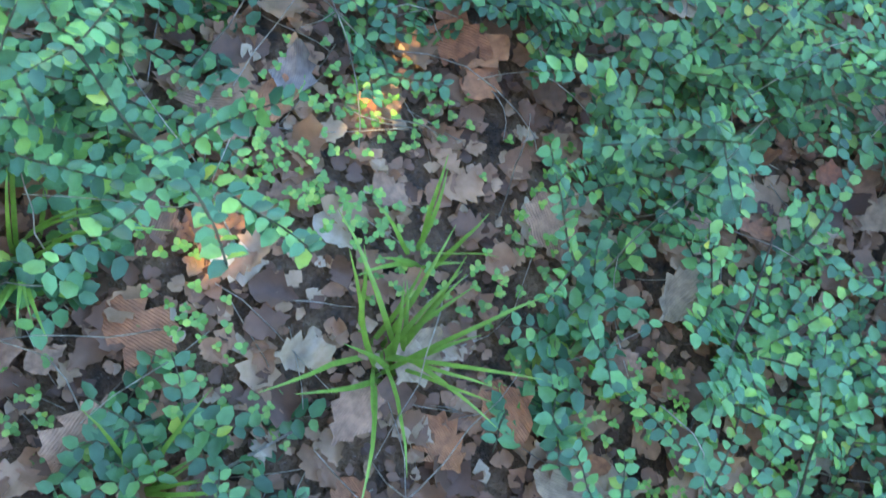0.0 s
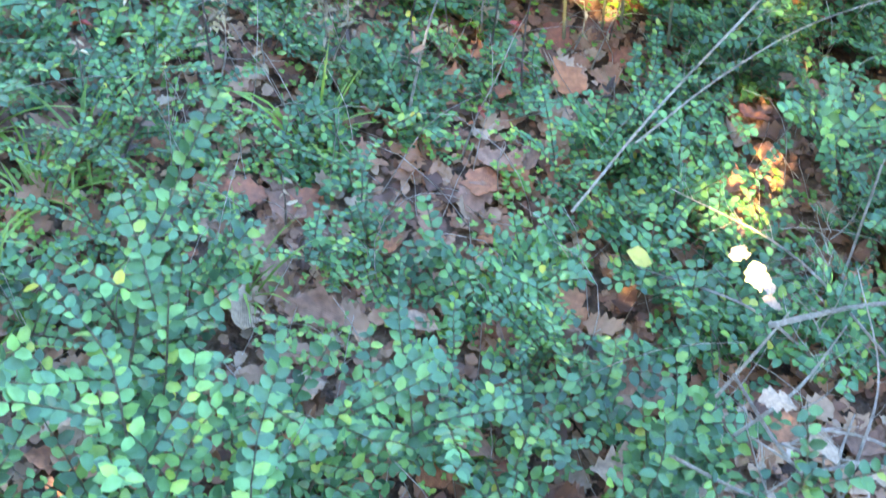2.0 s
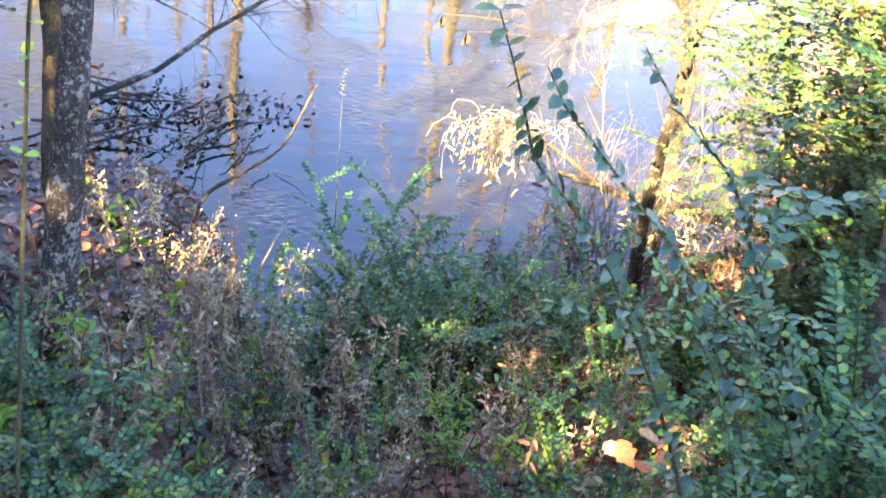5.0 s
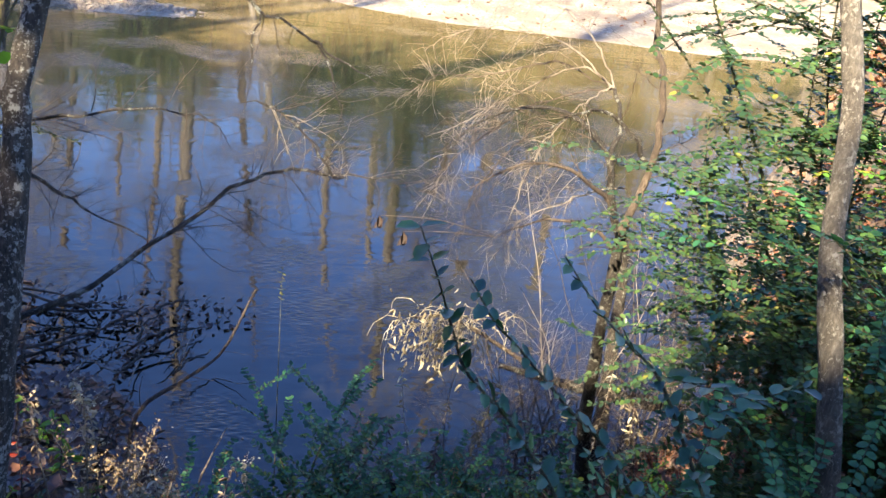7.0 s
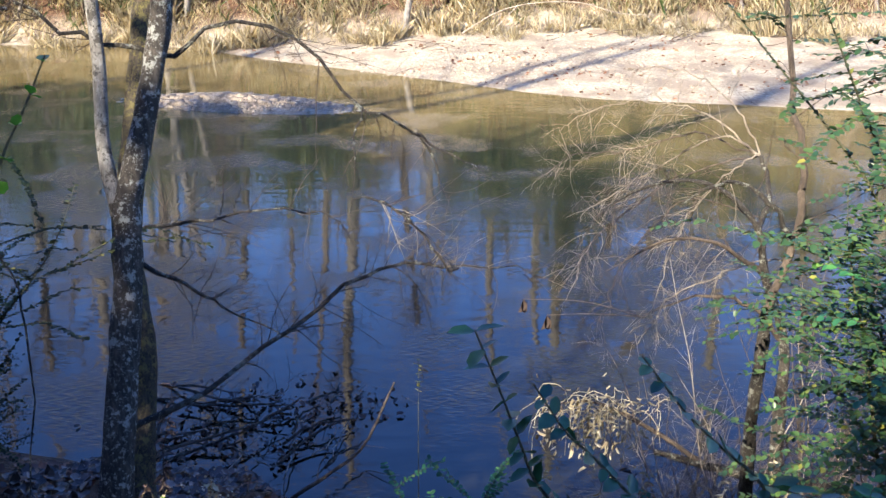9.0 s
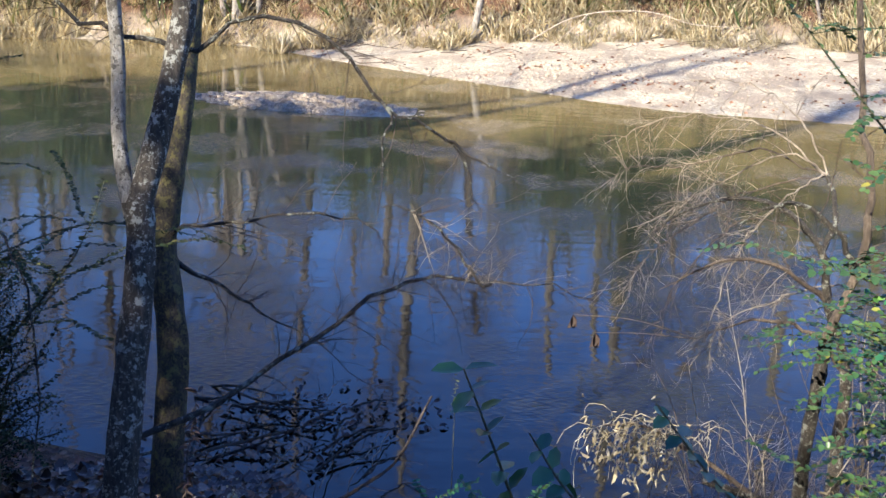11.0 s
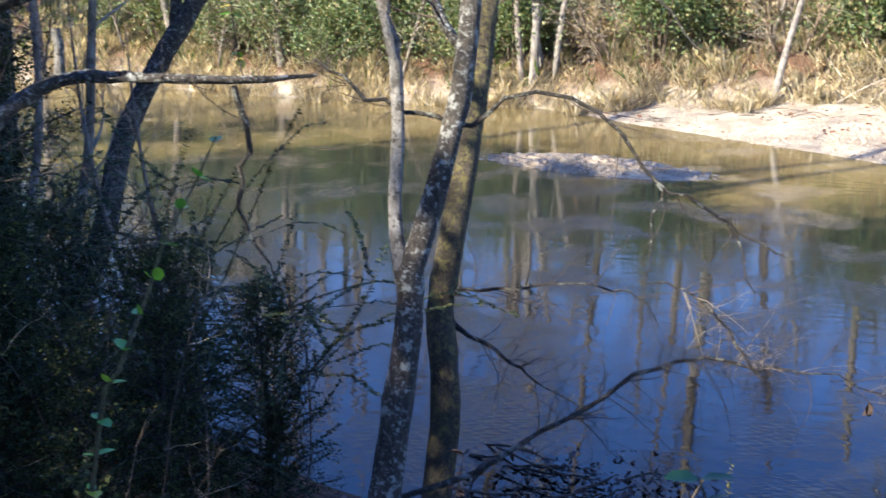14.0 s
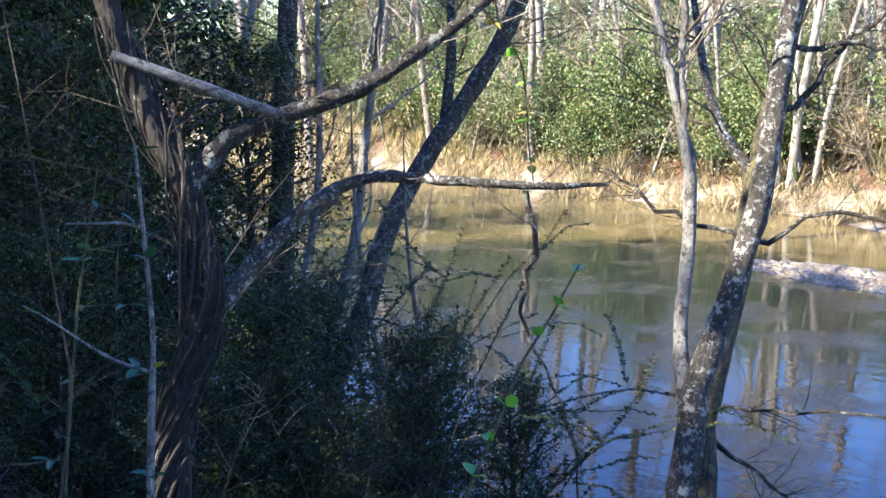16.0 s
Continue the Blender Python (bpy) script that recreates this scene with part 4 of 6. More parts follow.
def leafy_shoot(name, points, r, leaf, gap, material, label, seed, begin=0.1, sides=None, width=0.55, stem=None, category="shrub", spread=0.9):
    """One long leafy stem through given places, rooted in the ground."""
    rng = np.random.default_rng(seed)
    x, y, _ = points[0]
    ob = thing(name, (x, y, height(x, y) - 0.02), label, category)
    pts = np.asarray(points, float) - np.array(ob.location)
    path = smooth_path(pts, 30)
    stalk = part("stem", tube_mesh("stem", pts, [r, r * 0.7, r * 0.3], stem or STEM, 30, 6, 0.05, seed), ob)
    fol = LeafParts(stalk, material)
    shoot_leaves(fol, rng, path, leaf, gap, spread, begin, width)
    for k in range(sides or 0):
        i = int(rng.uniform(0.3, 0.95) * 28)
        a = rng.uniform(0, 6.28)
        sub = branch_path(rng, path[i], [math.cos(a), math.sin(a), 0.3], rng.uniform(0.15, 0.35), 6, 0.1, 0.1)
        twig = part("side_shoot", tube_mesh("side_shoot", sub, [r * 0.4, r * 0.15], stem or STEM, 8, 4), ob)
        shoot_leaves(LeafParts(twig, material), rng, sub, leaf, gap, 0.9, 0.1, width)
    return ob


# ---- trees behind the walker, which keep the near bank in shade ----
def crown_tree(label, h, low, wide, leaves, seed, size=0.17, material=None, lumps=14, fuzz=0.24, twigs=0):
    """An evergreen: tapered trunk, limbs, and a crown of leaf clumps with gaps."""
    rng = np.random.default_rng(seed)
    ob = thing("evergreen_tree", (0, 0, 0), label, "tree", "evergreen trees on the near bank")
    trunk = branch_path(rng, (0, 0, -0.2), (0.05, 0.02, 1), h * 0.95, 10, 0.04, 0, 0.05)
    stem_part("trunk", trunk, [h * 0.016, h * 0.011, h * 0.003], BARK_DARK, ob, 20, 8, 0.05, seed)
    fol, boughs, fine = Pile(), Pile(), Pile()
    for k in range(lumps):
        u = (k + rng.random()) / lumps
        z = low + (h - low) * u
        a = k * 2.4 + rng.uniform(-0.4, 0.4)
        rad = wide * (0.35 + 0.65 * math.sin(min(1.0, 1.15 * (1 - u) + 0.15) * 1.57)) * rng.uniform(0.5, 1.0)
        tip = np.array([math.cos(a) * rad, math.sin(a) * rad, z + 0.1 * rad])
        base = trunk[min(int(u * 8 * z / h + 1), 9)] * [1, 1, 0] + [0, 0, max(0.2, z - 0.5 * rad)]
        boughs.tube(smooth_path([base, (base + tip) / 2 + [0, 0, 0.1], tip], 8), [h * 0.005, h * 0.002], 5)
        if twigs:
            twig_spray(fine, rng, smooth_path([base, (base + tip) / 2 + [0, 0, 0.1], tip], 8), h * 0.0016, twigs, rad * 0.45, 1)
        n = leaves // lumps
        at = base + (tip - base) * rng.uniform(0.25, 1.1, (n, 1)) + rng.normal(scale=(wide * fuzz, wide * fuzz, wide * fuzz * 0.7), size=(n, 3))
        fol.leaves(at, rng.normal(size=(n, 3)) + (tip - base) * 0.3, rng.normal(size=(n, 3)) + [0, 0, 0.8], size * rng.uniform(0.6, 1.3, n), 0.5, 0.1, 0.1)
    part("bough_growth", boughs.mesh("bough_growth", BARK_DARK), ob, kind="stuff")
    if twigs:
        part("twig_growth", fine.mesh("twig_growth", TWIG), ob, kind="stuff")
    part("crown", fol.mesh("crown", material or EVERGREEN), ob, kind="stuff")
    return ob


low_tree = crown_tree("dense dark evergreen tree shading the bank", 6.9, 0.6, 1.6, 6800, 301, 0.2)
tall_tree = crown_tree("tall evergreen tree with a high crown", 12.8, 8.6, 2.0, 4200, 302, 0.22)
rng = np.random.default_rng(303)
for i, p in enumerate(np.arange(-17, 7, 2.1)):
    for src, back in ((low_tree, 6.2), (tall_tree, 6.6)):
        b = back + rng.uniform(-0.4, 0.4)
        x, y = -0.62 * b + 0.78 * p, -0.78 * b - 0.62 * p
        if y > np.interp(x, EDGE_X, EDGE_Y) - 1.5:
            continue
        if src is tall_tree and -4.6 < p < 0.0:
            continue
        m = pose(x, y, height(x, y), 0, 0, rng.uniform(0, 360)) @ Matrix.Scale((1.03 if -4.6 < p < -1.3 else 1.05 if p > -1.3 else 1.0) if src is low_tree else 1.0, 4)
        (src if i == 0 else copy_thing(src, m)).matrix_basis = m
# unseen high crowns added over the upstream bank to shade its shrubs
for i, (x, y) in enumerate([(-6.6, 2.6), (-8.6, 1.6), (-10.5, 3.4), (-12, 1.5), (-10, -1)]):
    m = pose(x, y, height(x, y) - (1.5 if y < 0 else 5.2), 0, 0, 71 * i)
    copy_thing(tall_tree, m).matrix_basis = m
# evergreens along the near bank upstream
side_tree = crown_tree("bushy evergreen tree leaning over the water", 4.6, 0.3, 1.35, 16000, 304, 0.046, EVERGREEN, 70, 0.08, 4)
side_spots = [(-3.6, 0.6, 0.8), (-4.8, 1.4, 0.9), (-3.0, -0.9, 0.75), (-5.9, 0.2, 1.0), (-2.05, 4.3, 0.30), (-2.6, 4.0, 0.31), (-3.2, 4.6, 0.33), (-1.85, 3.55, 0.24), (-2.3, 3.3, 0.30), (-2.9, 3.2, 0.34),
              (-3.7, 3.9, 0.5), (-2.0, 5.1, 0.27), (-2.7, 5.3, 0.27), (-3.6, 5.7, 0.32), (-5.2, 5.6, 0.9), (-5.4, 7.0, 0.72), (-7.2, 3.4, 1.2), (-5.8, 2.4, 1.1)]
# lighter copy of the side evergreens: sunlight upstream is put into the leaf colour
sunlit_tree = crown_tree("evergreen tree upstream with sunlight painted into its olive leaves", 4.6, 0.4, 1.5, 16000, 306, 0.05, BRUSH, 72, 0.085)
sunlit_spots = [(-6.8, 7.2, 0.9), (-7.6, 5.4, 1.1), (-9.5, 7.4, 1.2), (-8.4, 8.2, 1.2), (-10.8, 8.4, 1.3), (-13.5, 9.3, 1.5), (-16.5, 10.5, 1.7), (-6.4, 5.6, 0.9), (-12.0, 10.0, 1.6), (-15.0, 11.5, 2.0), (-20.0, 13.5, 2.4), (-24.0, 15.5, 2.6), (-5.0, 3.0, 0.8), (-4.4, 1.2, 0.75)]
for i, (x, y, s) in enumerate(sunlit_spots):
    m = pose(x, y, height(x, y), 0, 0, 83 * i) @ Matrix.Scale(s, 4)
    (sunlit_tree if i == 0 else copy_thing(sunlit_tree, m)).matrix_basis = m
for i, (x, y, s) in enumerate(side_spots):
    m = pose(x, y, height(x, y), 0, 0, 77 * i) @ Matrix.Scale(s, 4)
    c = side_tree if i == 0 else copy_thing(side_tree, m)
    c.matrix_basis = m

# an unseen young evergreen added behind the path to block sun from the ground
m = pose(-2.05, -3.15, height(-2.05, -3.15), 0, 0, 20) @ Matrix.Scale(0.55, 4)
copy_thing(low_tree, m).matrix_basis = m


def thin_crown(ob, spots):
    """Clears the leaves of an evergreen that stand between the sun and a few spots: the chinks that let flecks through."""
    crown = [c for c in ob.children if c.name.startswith("crown")][0]
    v = np.empty(len(crown.data.vertices) * 3, np.float32)
    crown.data.vertices.foreach_get("co", v)
    v = v.reshape(-1, 6, 3)
    w = np.array(ob.matrix_basis)
    keep, way = np.ones(len(v), bool), np.array(SUN_DIR)
    body = np.concatenate([v, v.mean(1, keepdims=True)], 1) @ w[:3, :3].T + w[:3, 3]
    for x, y, z, r in spots:
        rel = body - [x, y, z]
        keep &= (np.linalg.norm(rel - (rel @ way)[..., None] * way, axis=-1) > r).all(1)
    if keep.all():
        return
    v = v[keep]
    o = np.arange(len(v))[:, None] * 6
    crown.data = npmesh("crown", v.reshape(-1, 3), np.concatenate([o + [0, 1, 2, 3], o + [0, 3, 4, 5]]), crown.data.materials[0])


FLECKS = [(0.865, 0.95, 0.38, 0.032), (0.90, 0.78, 0.22, 0.022), (1.27, 0.62, 0.10, 0.028), (0.61, 1.92, 0.65, 0.025), (-0.2, 4.28, -0.55, 0.09), (-0.45, 4.1, -0.42, 0.07), (0.02, 4.3, -0.5, 0.05)]
for ob in [o for o in scene.objects if o.parent is None and o.name.startswith("evergreen_tree")]:
    thin_crown(ob, FLECKS)

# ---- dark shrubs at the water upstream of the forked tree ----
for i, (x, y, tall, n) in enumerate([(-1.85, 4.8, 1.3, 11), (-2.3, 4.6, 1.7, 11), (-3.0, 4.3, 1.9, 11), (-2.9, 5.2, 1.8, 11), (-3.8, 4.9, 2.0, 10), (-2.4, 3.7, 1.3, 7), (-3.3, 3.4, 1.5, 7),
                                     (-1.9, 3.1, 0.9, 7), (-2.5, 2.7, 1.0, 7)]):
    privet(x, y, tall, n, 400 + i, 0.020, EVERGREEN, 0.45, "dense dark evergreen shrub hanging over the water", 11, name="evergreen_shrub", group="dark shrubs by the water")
# darker leaf colour paints the shade under the trees
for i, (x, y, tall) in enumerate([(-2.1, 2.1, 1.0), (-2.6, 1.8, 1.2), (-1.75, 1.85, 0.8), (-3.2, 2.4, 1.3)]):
    privet(x, y, tall, 7, 430 + i, 0.045, PRIVET_SHADED, 0.5, "leafy privet under the trees with shade painted into its leaves", 7, group="privet shrubs on the bank")

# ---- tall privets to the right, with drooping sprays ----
# leaf colours carry the light: darker in front for shade, LIME where sunlit
for i, (x, y, tall, n, mat, spread) in enumerate([(2.0, 3.7, 2.5, 4, PRIVET_SHADED, 0.10), (2.12, 3.3, 2.0, 5, PRIVET_SHADED, 0.14), (2.4, 3.7, 2.4, 7, PRIVET_SHADED, 0.2), (2.75, 3.1, 2.3, 8, LIME, 0.2), (2.1, 2.6, 0.9, 6, PRIVET_SHADED, 0.2), (1.42, 2.25, 1.0, 8, PRIVET, 0.3), (1.25, 2.35, 0.45, 7, PRIVET, 0.5),
                                                  (2.4, 2.7, 1.9, 8, PRIVET, 0.25), (2.95, 3.7, 2.4, 6, PRIVET, 0.25), (1.75, 2.9, 0.6, 5, PRIVET_SHADED, 0.4)]):
    privet(x, y, tall, n, 450 + i, 0.028, mat, spread, "tall privet with drooping sprays, shade painted into its paired leaves" if mat is not LIME else "privet with sunlight painted into its green leaves", 58 if n < 6 else 17, group="tall privets", low=0.25 if n < 6 else 0.0)

privet(1.86, 3.5, 2.5, 2, 990, 0.026, PRIVET_SHADED, 0.03, "slim privet with drooping sprays, shade painted into its paired leaves", 46, (-0.1, 0), 0.25, group="tall privets")
for i, (x, y, tall) in enumerate([(1.35, 3.95, 0.6), (1.6, 3.7, 0.5), (1.1, 4.2, 0.55), (0.8, 4.3, 0.5)]):
    privet(x, y, tall, 6, 991 + i, 0.027, PRIVET, 0.35, "dark green privet against the water", 11)
# ---- single leafy stems close to the path ----
leafy_shoot("privet_shoot", [(0.85, 1.82, 0.0), (0.72, 1.84, 0.55), (0.54, 1.88, 0.95), (0.42, 1.9, 1.14), (0.33, 1.9, 1.24), (0.30, 1.9, 1.31), (0.27, 1.9, 1.39), (0.235, 1.91, 1.475)], 0.0042, 0.036, 0.027, "dark", "tall arching privet shoot with dark paired leaves", 501, 0.35)
leafy_shoot("privet_shoot", [(1.0, 1.86, 0.0), (0.85, 1.88, 0.6), (0.62, 1.9, 1.04), (0.50, 1.9, 1.18), (0.40, 1.9, 1.29), (0.36, 1.9, 1.33), (0.315, 1.9, 1.40)], 0.0040, 0.036, 0.028, "dark", "tall arching privet shoot with dark paired leaves", 512, 0.35)
leafy_shoot("privet_shoot", [(1.15, 1.95, 0.0), (1.0, 1.96, 0.6), (0.78, 1.96, 1.0), (0.67, 1.95, 1.2), (0.60, 1.95, 1.27), (0.54, 1.95, 1.33), (0.47, 1.95, 1.42)], 0.0042, 0.038, 0.030, "dark", "tall arching privet shoot with dark paired leaves", 502, 0.35, 3)
leafy_shoot("privet_shoot", [(0.95, 1.85, 0.0), (0.85, 1.86, 0.5), (0.68, 1.86, 0.9), (0.53, 1.87, 1.10)], 0.0032, 0.026, 0.030, "mid", "young green privet shoot with small leaves", 503, 0.5, 4)
leafy_shoot("privet_shoot", [(1.1, 1.8, 0.0), (1.0, 1.92, 0.5), (0.86, 2.0, 0.8), (0.70, 2.05, 0.95)], 0.0034, 0.027, 0.030, "mid", "arching privet shoot with paired leaves", 504, 0.4, 5)
leafy_shoot("greenbrier", [(-0.42, 1.35, 0.1), (-0.36, 1.50, 0.9), (-0.31, 1.60, 1.55), (-0.286, 1.624, 1.653), (-0.273, 1.658, 1.717), (-0.264, 1.679, 1.764), (-0.244, 1.702, 1.811), (-0.225, 1.72, 1.86)], 0.0030, 0.021, 0.036, "lime", "thin green brier stem with fresh green leaves", 505, 0.72, None, 0.62)
# pale bark on the first sapling paints the light on its stem
leafy_shoot("sapling", [(-1.2, 1.95, -0.1), (-1.2, 2.05, 0.8), (-1.22, 2.1, 1.39), (-1.24, 2.13, 1.57), (-1.29, 2.15, 1.90)], 0.010, 0.04, 0.2, "dark", "thin sapling with sparse leaves, its stem painted pale as if sunlit", 506, 0.6, 3, 0.45, BARK_PALE)
leafy_shoot("sapling", [(-1.45, 2.0, -0.1), (-1.5, 2.1, 0.9), (-1.48, 2.15, 1.5), (-1.45, 2.2, 1.85)], 0.006, 0.042, 0.12, "dark", "thin sapling with narrow green leaves", 507, 0.6, 4, 0.3)
for i, (x, y, tall, n) in enumerate([(0.28, 4.25, 1.15, 7), (0.45, 4.3, 0.95, 6), (0.55, 4.4, 0.8, 5), (0.85, 4.45, 0.6, 5), (1.15, 4.5, 0.4, 4), (0.05, 4.15, 0.5, 4), (0.7, 3.9, 0.6, 5)]):
    privet(x, y, tall, n, 508 + i, 0.026, PRIVET, 0.4, "dark green privet against the water", 13)


# a leafy vine hanging from the upper limb, its leaves turning yellow
vine_path = np.array([(-1.12, 3.12, 2.2), (-1.08, 3.25, 2.08), (-1.08, 3.3, 1.95), (-1.07, 3.3, 1.85), (-1.04, 3.28, 1.74)]) - np.array(vine_tree.location)
leafy_vine = part("leafy_vine", tube_mesh("leafy_vine", vine_path, [0.003, 0.002], TWIG, 16, 5), vine_tree)
shoot_leaves(LeafParts(leafy_vine, "lime"), np.random.default_rng(520), smooth_path(vine_path, 20), 0.032, 0.10, 1.2, 0.1, 0.7)
shoot_leaves(LeafParts(leafy_vine, "yellow"), np.random.default_rng(521), smooth_path(vine_path, 20), 0.034, 0.14, 1.2, 0.1, 0.7)

# ---- low cover on the bank ----
rng = np.random.default_rng(5)
k = 0
for gxx in np.arange(-1.5, 2.5, 0.235):
    for gyy in np.arange(-0.7, 2.4, 0.235):
        x, y = gxx + rng.uniform(-0.13, 0.13), gyy + rng.uniform(-0.13, 0.13)
        k += 1
        bare = math.hypot((x - 0.26) * 0.9, y - 0.24) < 0.46
        if (bare and rng.random() < 0.85) or rng.random() < (0.08 if x > 0.45 else 0.40 if y < 0.7 else 0.5 if x < -0.1 and y < 1.9 else 0.18):
            continue
        right = x > 0.5 + 0.15 * y
        tall = rng.uniform(0.14, 0.30) if not right else rng.uniform(0.20, 0.42)
        privet(x, y, tall, 4 if y < 0.8 else 5, 600 + k, (0.021 if y < 0.9 else 0.0155) + 0.010 * rng.random(), None, 0.85, "", 4 if y < 0.8 else 6)
for gxx in np.arange(-1.9, 2.6, 0.31):
    for gyy in np.arange(2.35, 4.7, 0.31):
        x, y = gxx + rng.uniform(-0.16, 0.16), gyy + rng.uniform(-0.16, 0.16)
        k += 1
        if y > np.interp(x, EDGE_X, EDGE_Y) - 0.25 or rng.random() < 0.15 or (x < -0.25 and y > 3.5):
            continue
        tall = rng.uniform(0.2, 0.42) + (0.12 if x > 0.9 else 0)
        # on the left the leaves take the colour with shade painted in
        privet(x, y, tall, 4, 600 + k, 0.018, PRIVET_SHADED if x < -0.6 else (PRIVET, LIME, PRIVET, LIME)[int(rng.integers(0, 4))] if x < 0.4 else (PRIVET, LIME, PRIVET)[int(rng.integers(0, 3))], 0.6, "", 4)


for i, (x, y) in enumerate([(-0.06, 0.42), (0.06, 0.55), (0.02, 0.16), (0.55, 0.08), (0.2, 0.78), (0.66, 0.2), (0.16, 0.02)]):
    privet(x, y, 0.13 + 0.02 * (i % 3), 4, 570 + i, 0.030, None, 0.9, "", 3)


for i, (x, y, tall) in enumerate([(0.02, 0.60, 0.60), (-0.14, 0.74, 0.52), (0.14, 0.82, 0.46), (-0.25, 0.55, 0.42), (0.95, 0.42, 0.42), (0.80, 0.62, 0.36)]):
    privet(x, y, tall, 5, 2570 + i, 0.025, None, 0.5, "upright privet with blue-green paired leaves", 5, low=0.15)


def weed(x, y, tall, seed, leaf_mat, label, stem_mat=None, leaf=0.045, gap=0.018, width=0.3, group="withered weeds", name="weed", head=None, hang=0.8):
    """An upright herb: stem, side twigs, hanging withered leaves."""
    rng = np.random.default_rng(seed)
    ob = thing(name, (x, y, height(x, y) - 0.02), label, "weed", group)
    stem = branch_path(rng, (0, 0, 0), (rng.normal() * 0.15, rng.normal() * 0.15, 1), tall, 9, 0.06)
    part("stem", tube_mesh("stem", stem, [0.003 + 0.002 * tall, 0.0012], stem_mat or TWIG, 12, 4, 0.05, seed), ob)
    fol = Pile()
    n = int(tall * 0.75 / gap)
    u = rng.uniform(0.25, 1.0, n) * 8
    at = np.stack([np.interp(u, np.arange(9), stem[:, k]) for k in range(3)], -1)
    a = rng.uniform(0, 6.28, n)
    along = np.stack([np.cos(a), np.sin(a), rng.uniform(-hang, 0.5, n)], -1)
    fol.leaves(at, along, rng.normal(size=(n, 3)) * 0.5 + [0, 0, 1], leaf * rng.uniform(0.5, 1.2, n), width, 0.15, 0.25)
    part("foliage", fol.mesh("foliage", leaf_mat), ob, kind="stuff")
    if head is not None:
        tip = Pile()
        for j in range(5):
            twig_spray(tip, rng, stem[5:], 0.0016, 3, 0.09, 1)
        m = 40
        at2 = stem[rng.integers(5, 9, m)] + rng.normal(scale=0.03, size=(m, 3)) * [1, 1, 1.2]
        tip.leaves(at2, rng.normal(size=(m, 3)), rng.normal(size=(m, 3)), 0.012, 0.8)
        part("seed_head", tip.mesh("seed_head", head), ob, kind="stuff")
    return ob


rng = np.random.default_rng(9)
for i in range(125):
    x, y = rng.uniform(-0.9, 1.3), rng.uniform(2.2, 4.5)
    if y > np.interp(x, EDGE_X, EDGE_Y) - 0.15:
        continue
    kind = rng.integers(0, 5) if rng.random() < 0.75 else 4
    if kind == 0:
        weed(x, y, rng.uniform(0.4, 0.8), 700 + i, DARK_WEED, "withered dark brown weed with hanging leaves", gap=0.010)
    elif kind <= 2:
        weed(x, y, rng.uniform(0.4, 0.75), 700 + i, TAN_WEED, "dry straw-coloured weed with a fluffy seed head", TWIG_PALE, head=TAN_WEED)
    elif kind == 3:
        weed(x, y, rng.uniform(0.3, 0.55), 700 + i, RED, "small weed with dark red autumn leaves", TWIG, 0.035, 0.03, 0.45)
    else:
        weed(x, y, rng.uniform(0.25, 0.5), 700 + i, LIME, "upright weed with yellowish green leaves", STEM, 0.05, 0.014, 0.35)
rng = np.random.default_rng(39)
for i in range(26):
    x, y = rng.uniform(0.6, 2.3), rng.uniform(4.2, 5.1)
    weed(x, y, rng.uniform(0.5, 1.05), 1900 + i, (DARK_WEED, STRAW, STRAW_FAR)[i % 3], ("tall withered brown weed by the water", "tall dry straw-coloured weed by the water", "tall bleached weed by the water")[i % 3], (TWIG, TWIG_PALE, TWIG_PALE)[i % 3], 0.04, 0.02, 0.25, group="weeds by the water", head=STRAW if i % 3 == 1 else None)
rng = np.random.default_rng(29)
for i in range(34):
    x, y = rng.uniform(-0.55, 0.95), rng.uniform(2.6, 4.2)
    weed(x, y, rng.uniform(0.42, 0.72), 1840 + i, TAN_WEED if i % 3 else DARK_WEED, "tall dry tan weed with a fluffy seed head" if i % 3 else "withered dark brown weed with hanging leaves", TWIG_PALE if i % 3 else TWIG, 0.035, 0.013, 0.3, head=TAN_WEED if i % 3 else None)
rng = np.random.default_rng(49)
for i in range(80):
    x, y = rng.uniform(-0.7, 1.15), rng.uniform(2.0, 4.1)
    tan = i % 4 > 0
    weed(x, y, rng.uniform(0.3, 0.58), 2040 + i, TAN_WEED if tan else LIME, "dry tan weed with a fluffy seed head" if tan else "upright weed with yellowish green leaves", TWIG_PALE if tan else STEM, 0.03, 0.015, 0.3, head=TAN_WEED if tan else None)
rng = np.random.default_rng(19)
for i in range(46):
    x, y = rng.uniform(-0.8, 1.2), rng.uniform(1.4, 2.5)
    look_of = ((DARK_WEED, "withered dark brown weed with hanging leaves", 0.04, 0.3), (TAN_WEED, "dry straw-coloured weed stem", 0.028, 0.3), (RED, "small weed with dark red autumn leaves", 0.03, 0.45), (YELLOW, "spindly weed with yellow leaves", 0.02, 0.6))[int(rng.choice(4, p=[0.3, 0.4, 0.18, 0.12]))]
    weed(x, y, rng.uniform(0.2, 0.48), 840 + i, look_of[0], look_of[1], TWIG_PALE if i % 2 else TWIG, look_of[2], 0.03, look_of[3])
# the pale leaf colour of these weeds stands in for sun on them
for i, (x, y) in enumerate([(-0.35, 4.25), (-0.2, 4.35), (-0.05, 4.3), (-0.28, 4.1), (-0.48, 4.2), (0.08, 4.25), (-0.15, 4.15)]):
    weed(x, y, 0.56 + 0.07 * (i % 3), 760 + i, STRAW_FAR, "withered weed with sunlight painted pale into its leaves", TWIG_PALE, 0.045, 0.014, 0.35, head=STRAW_FAR)
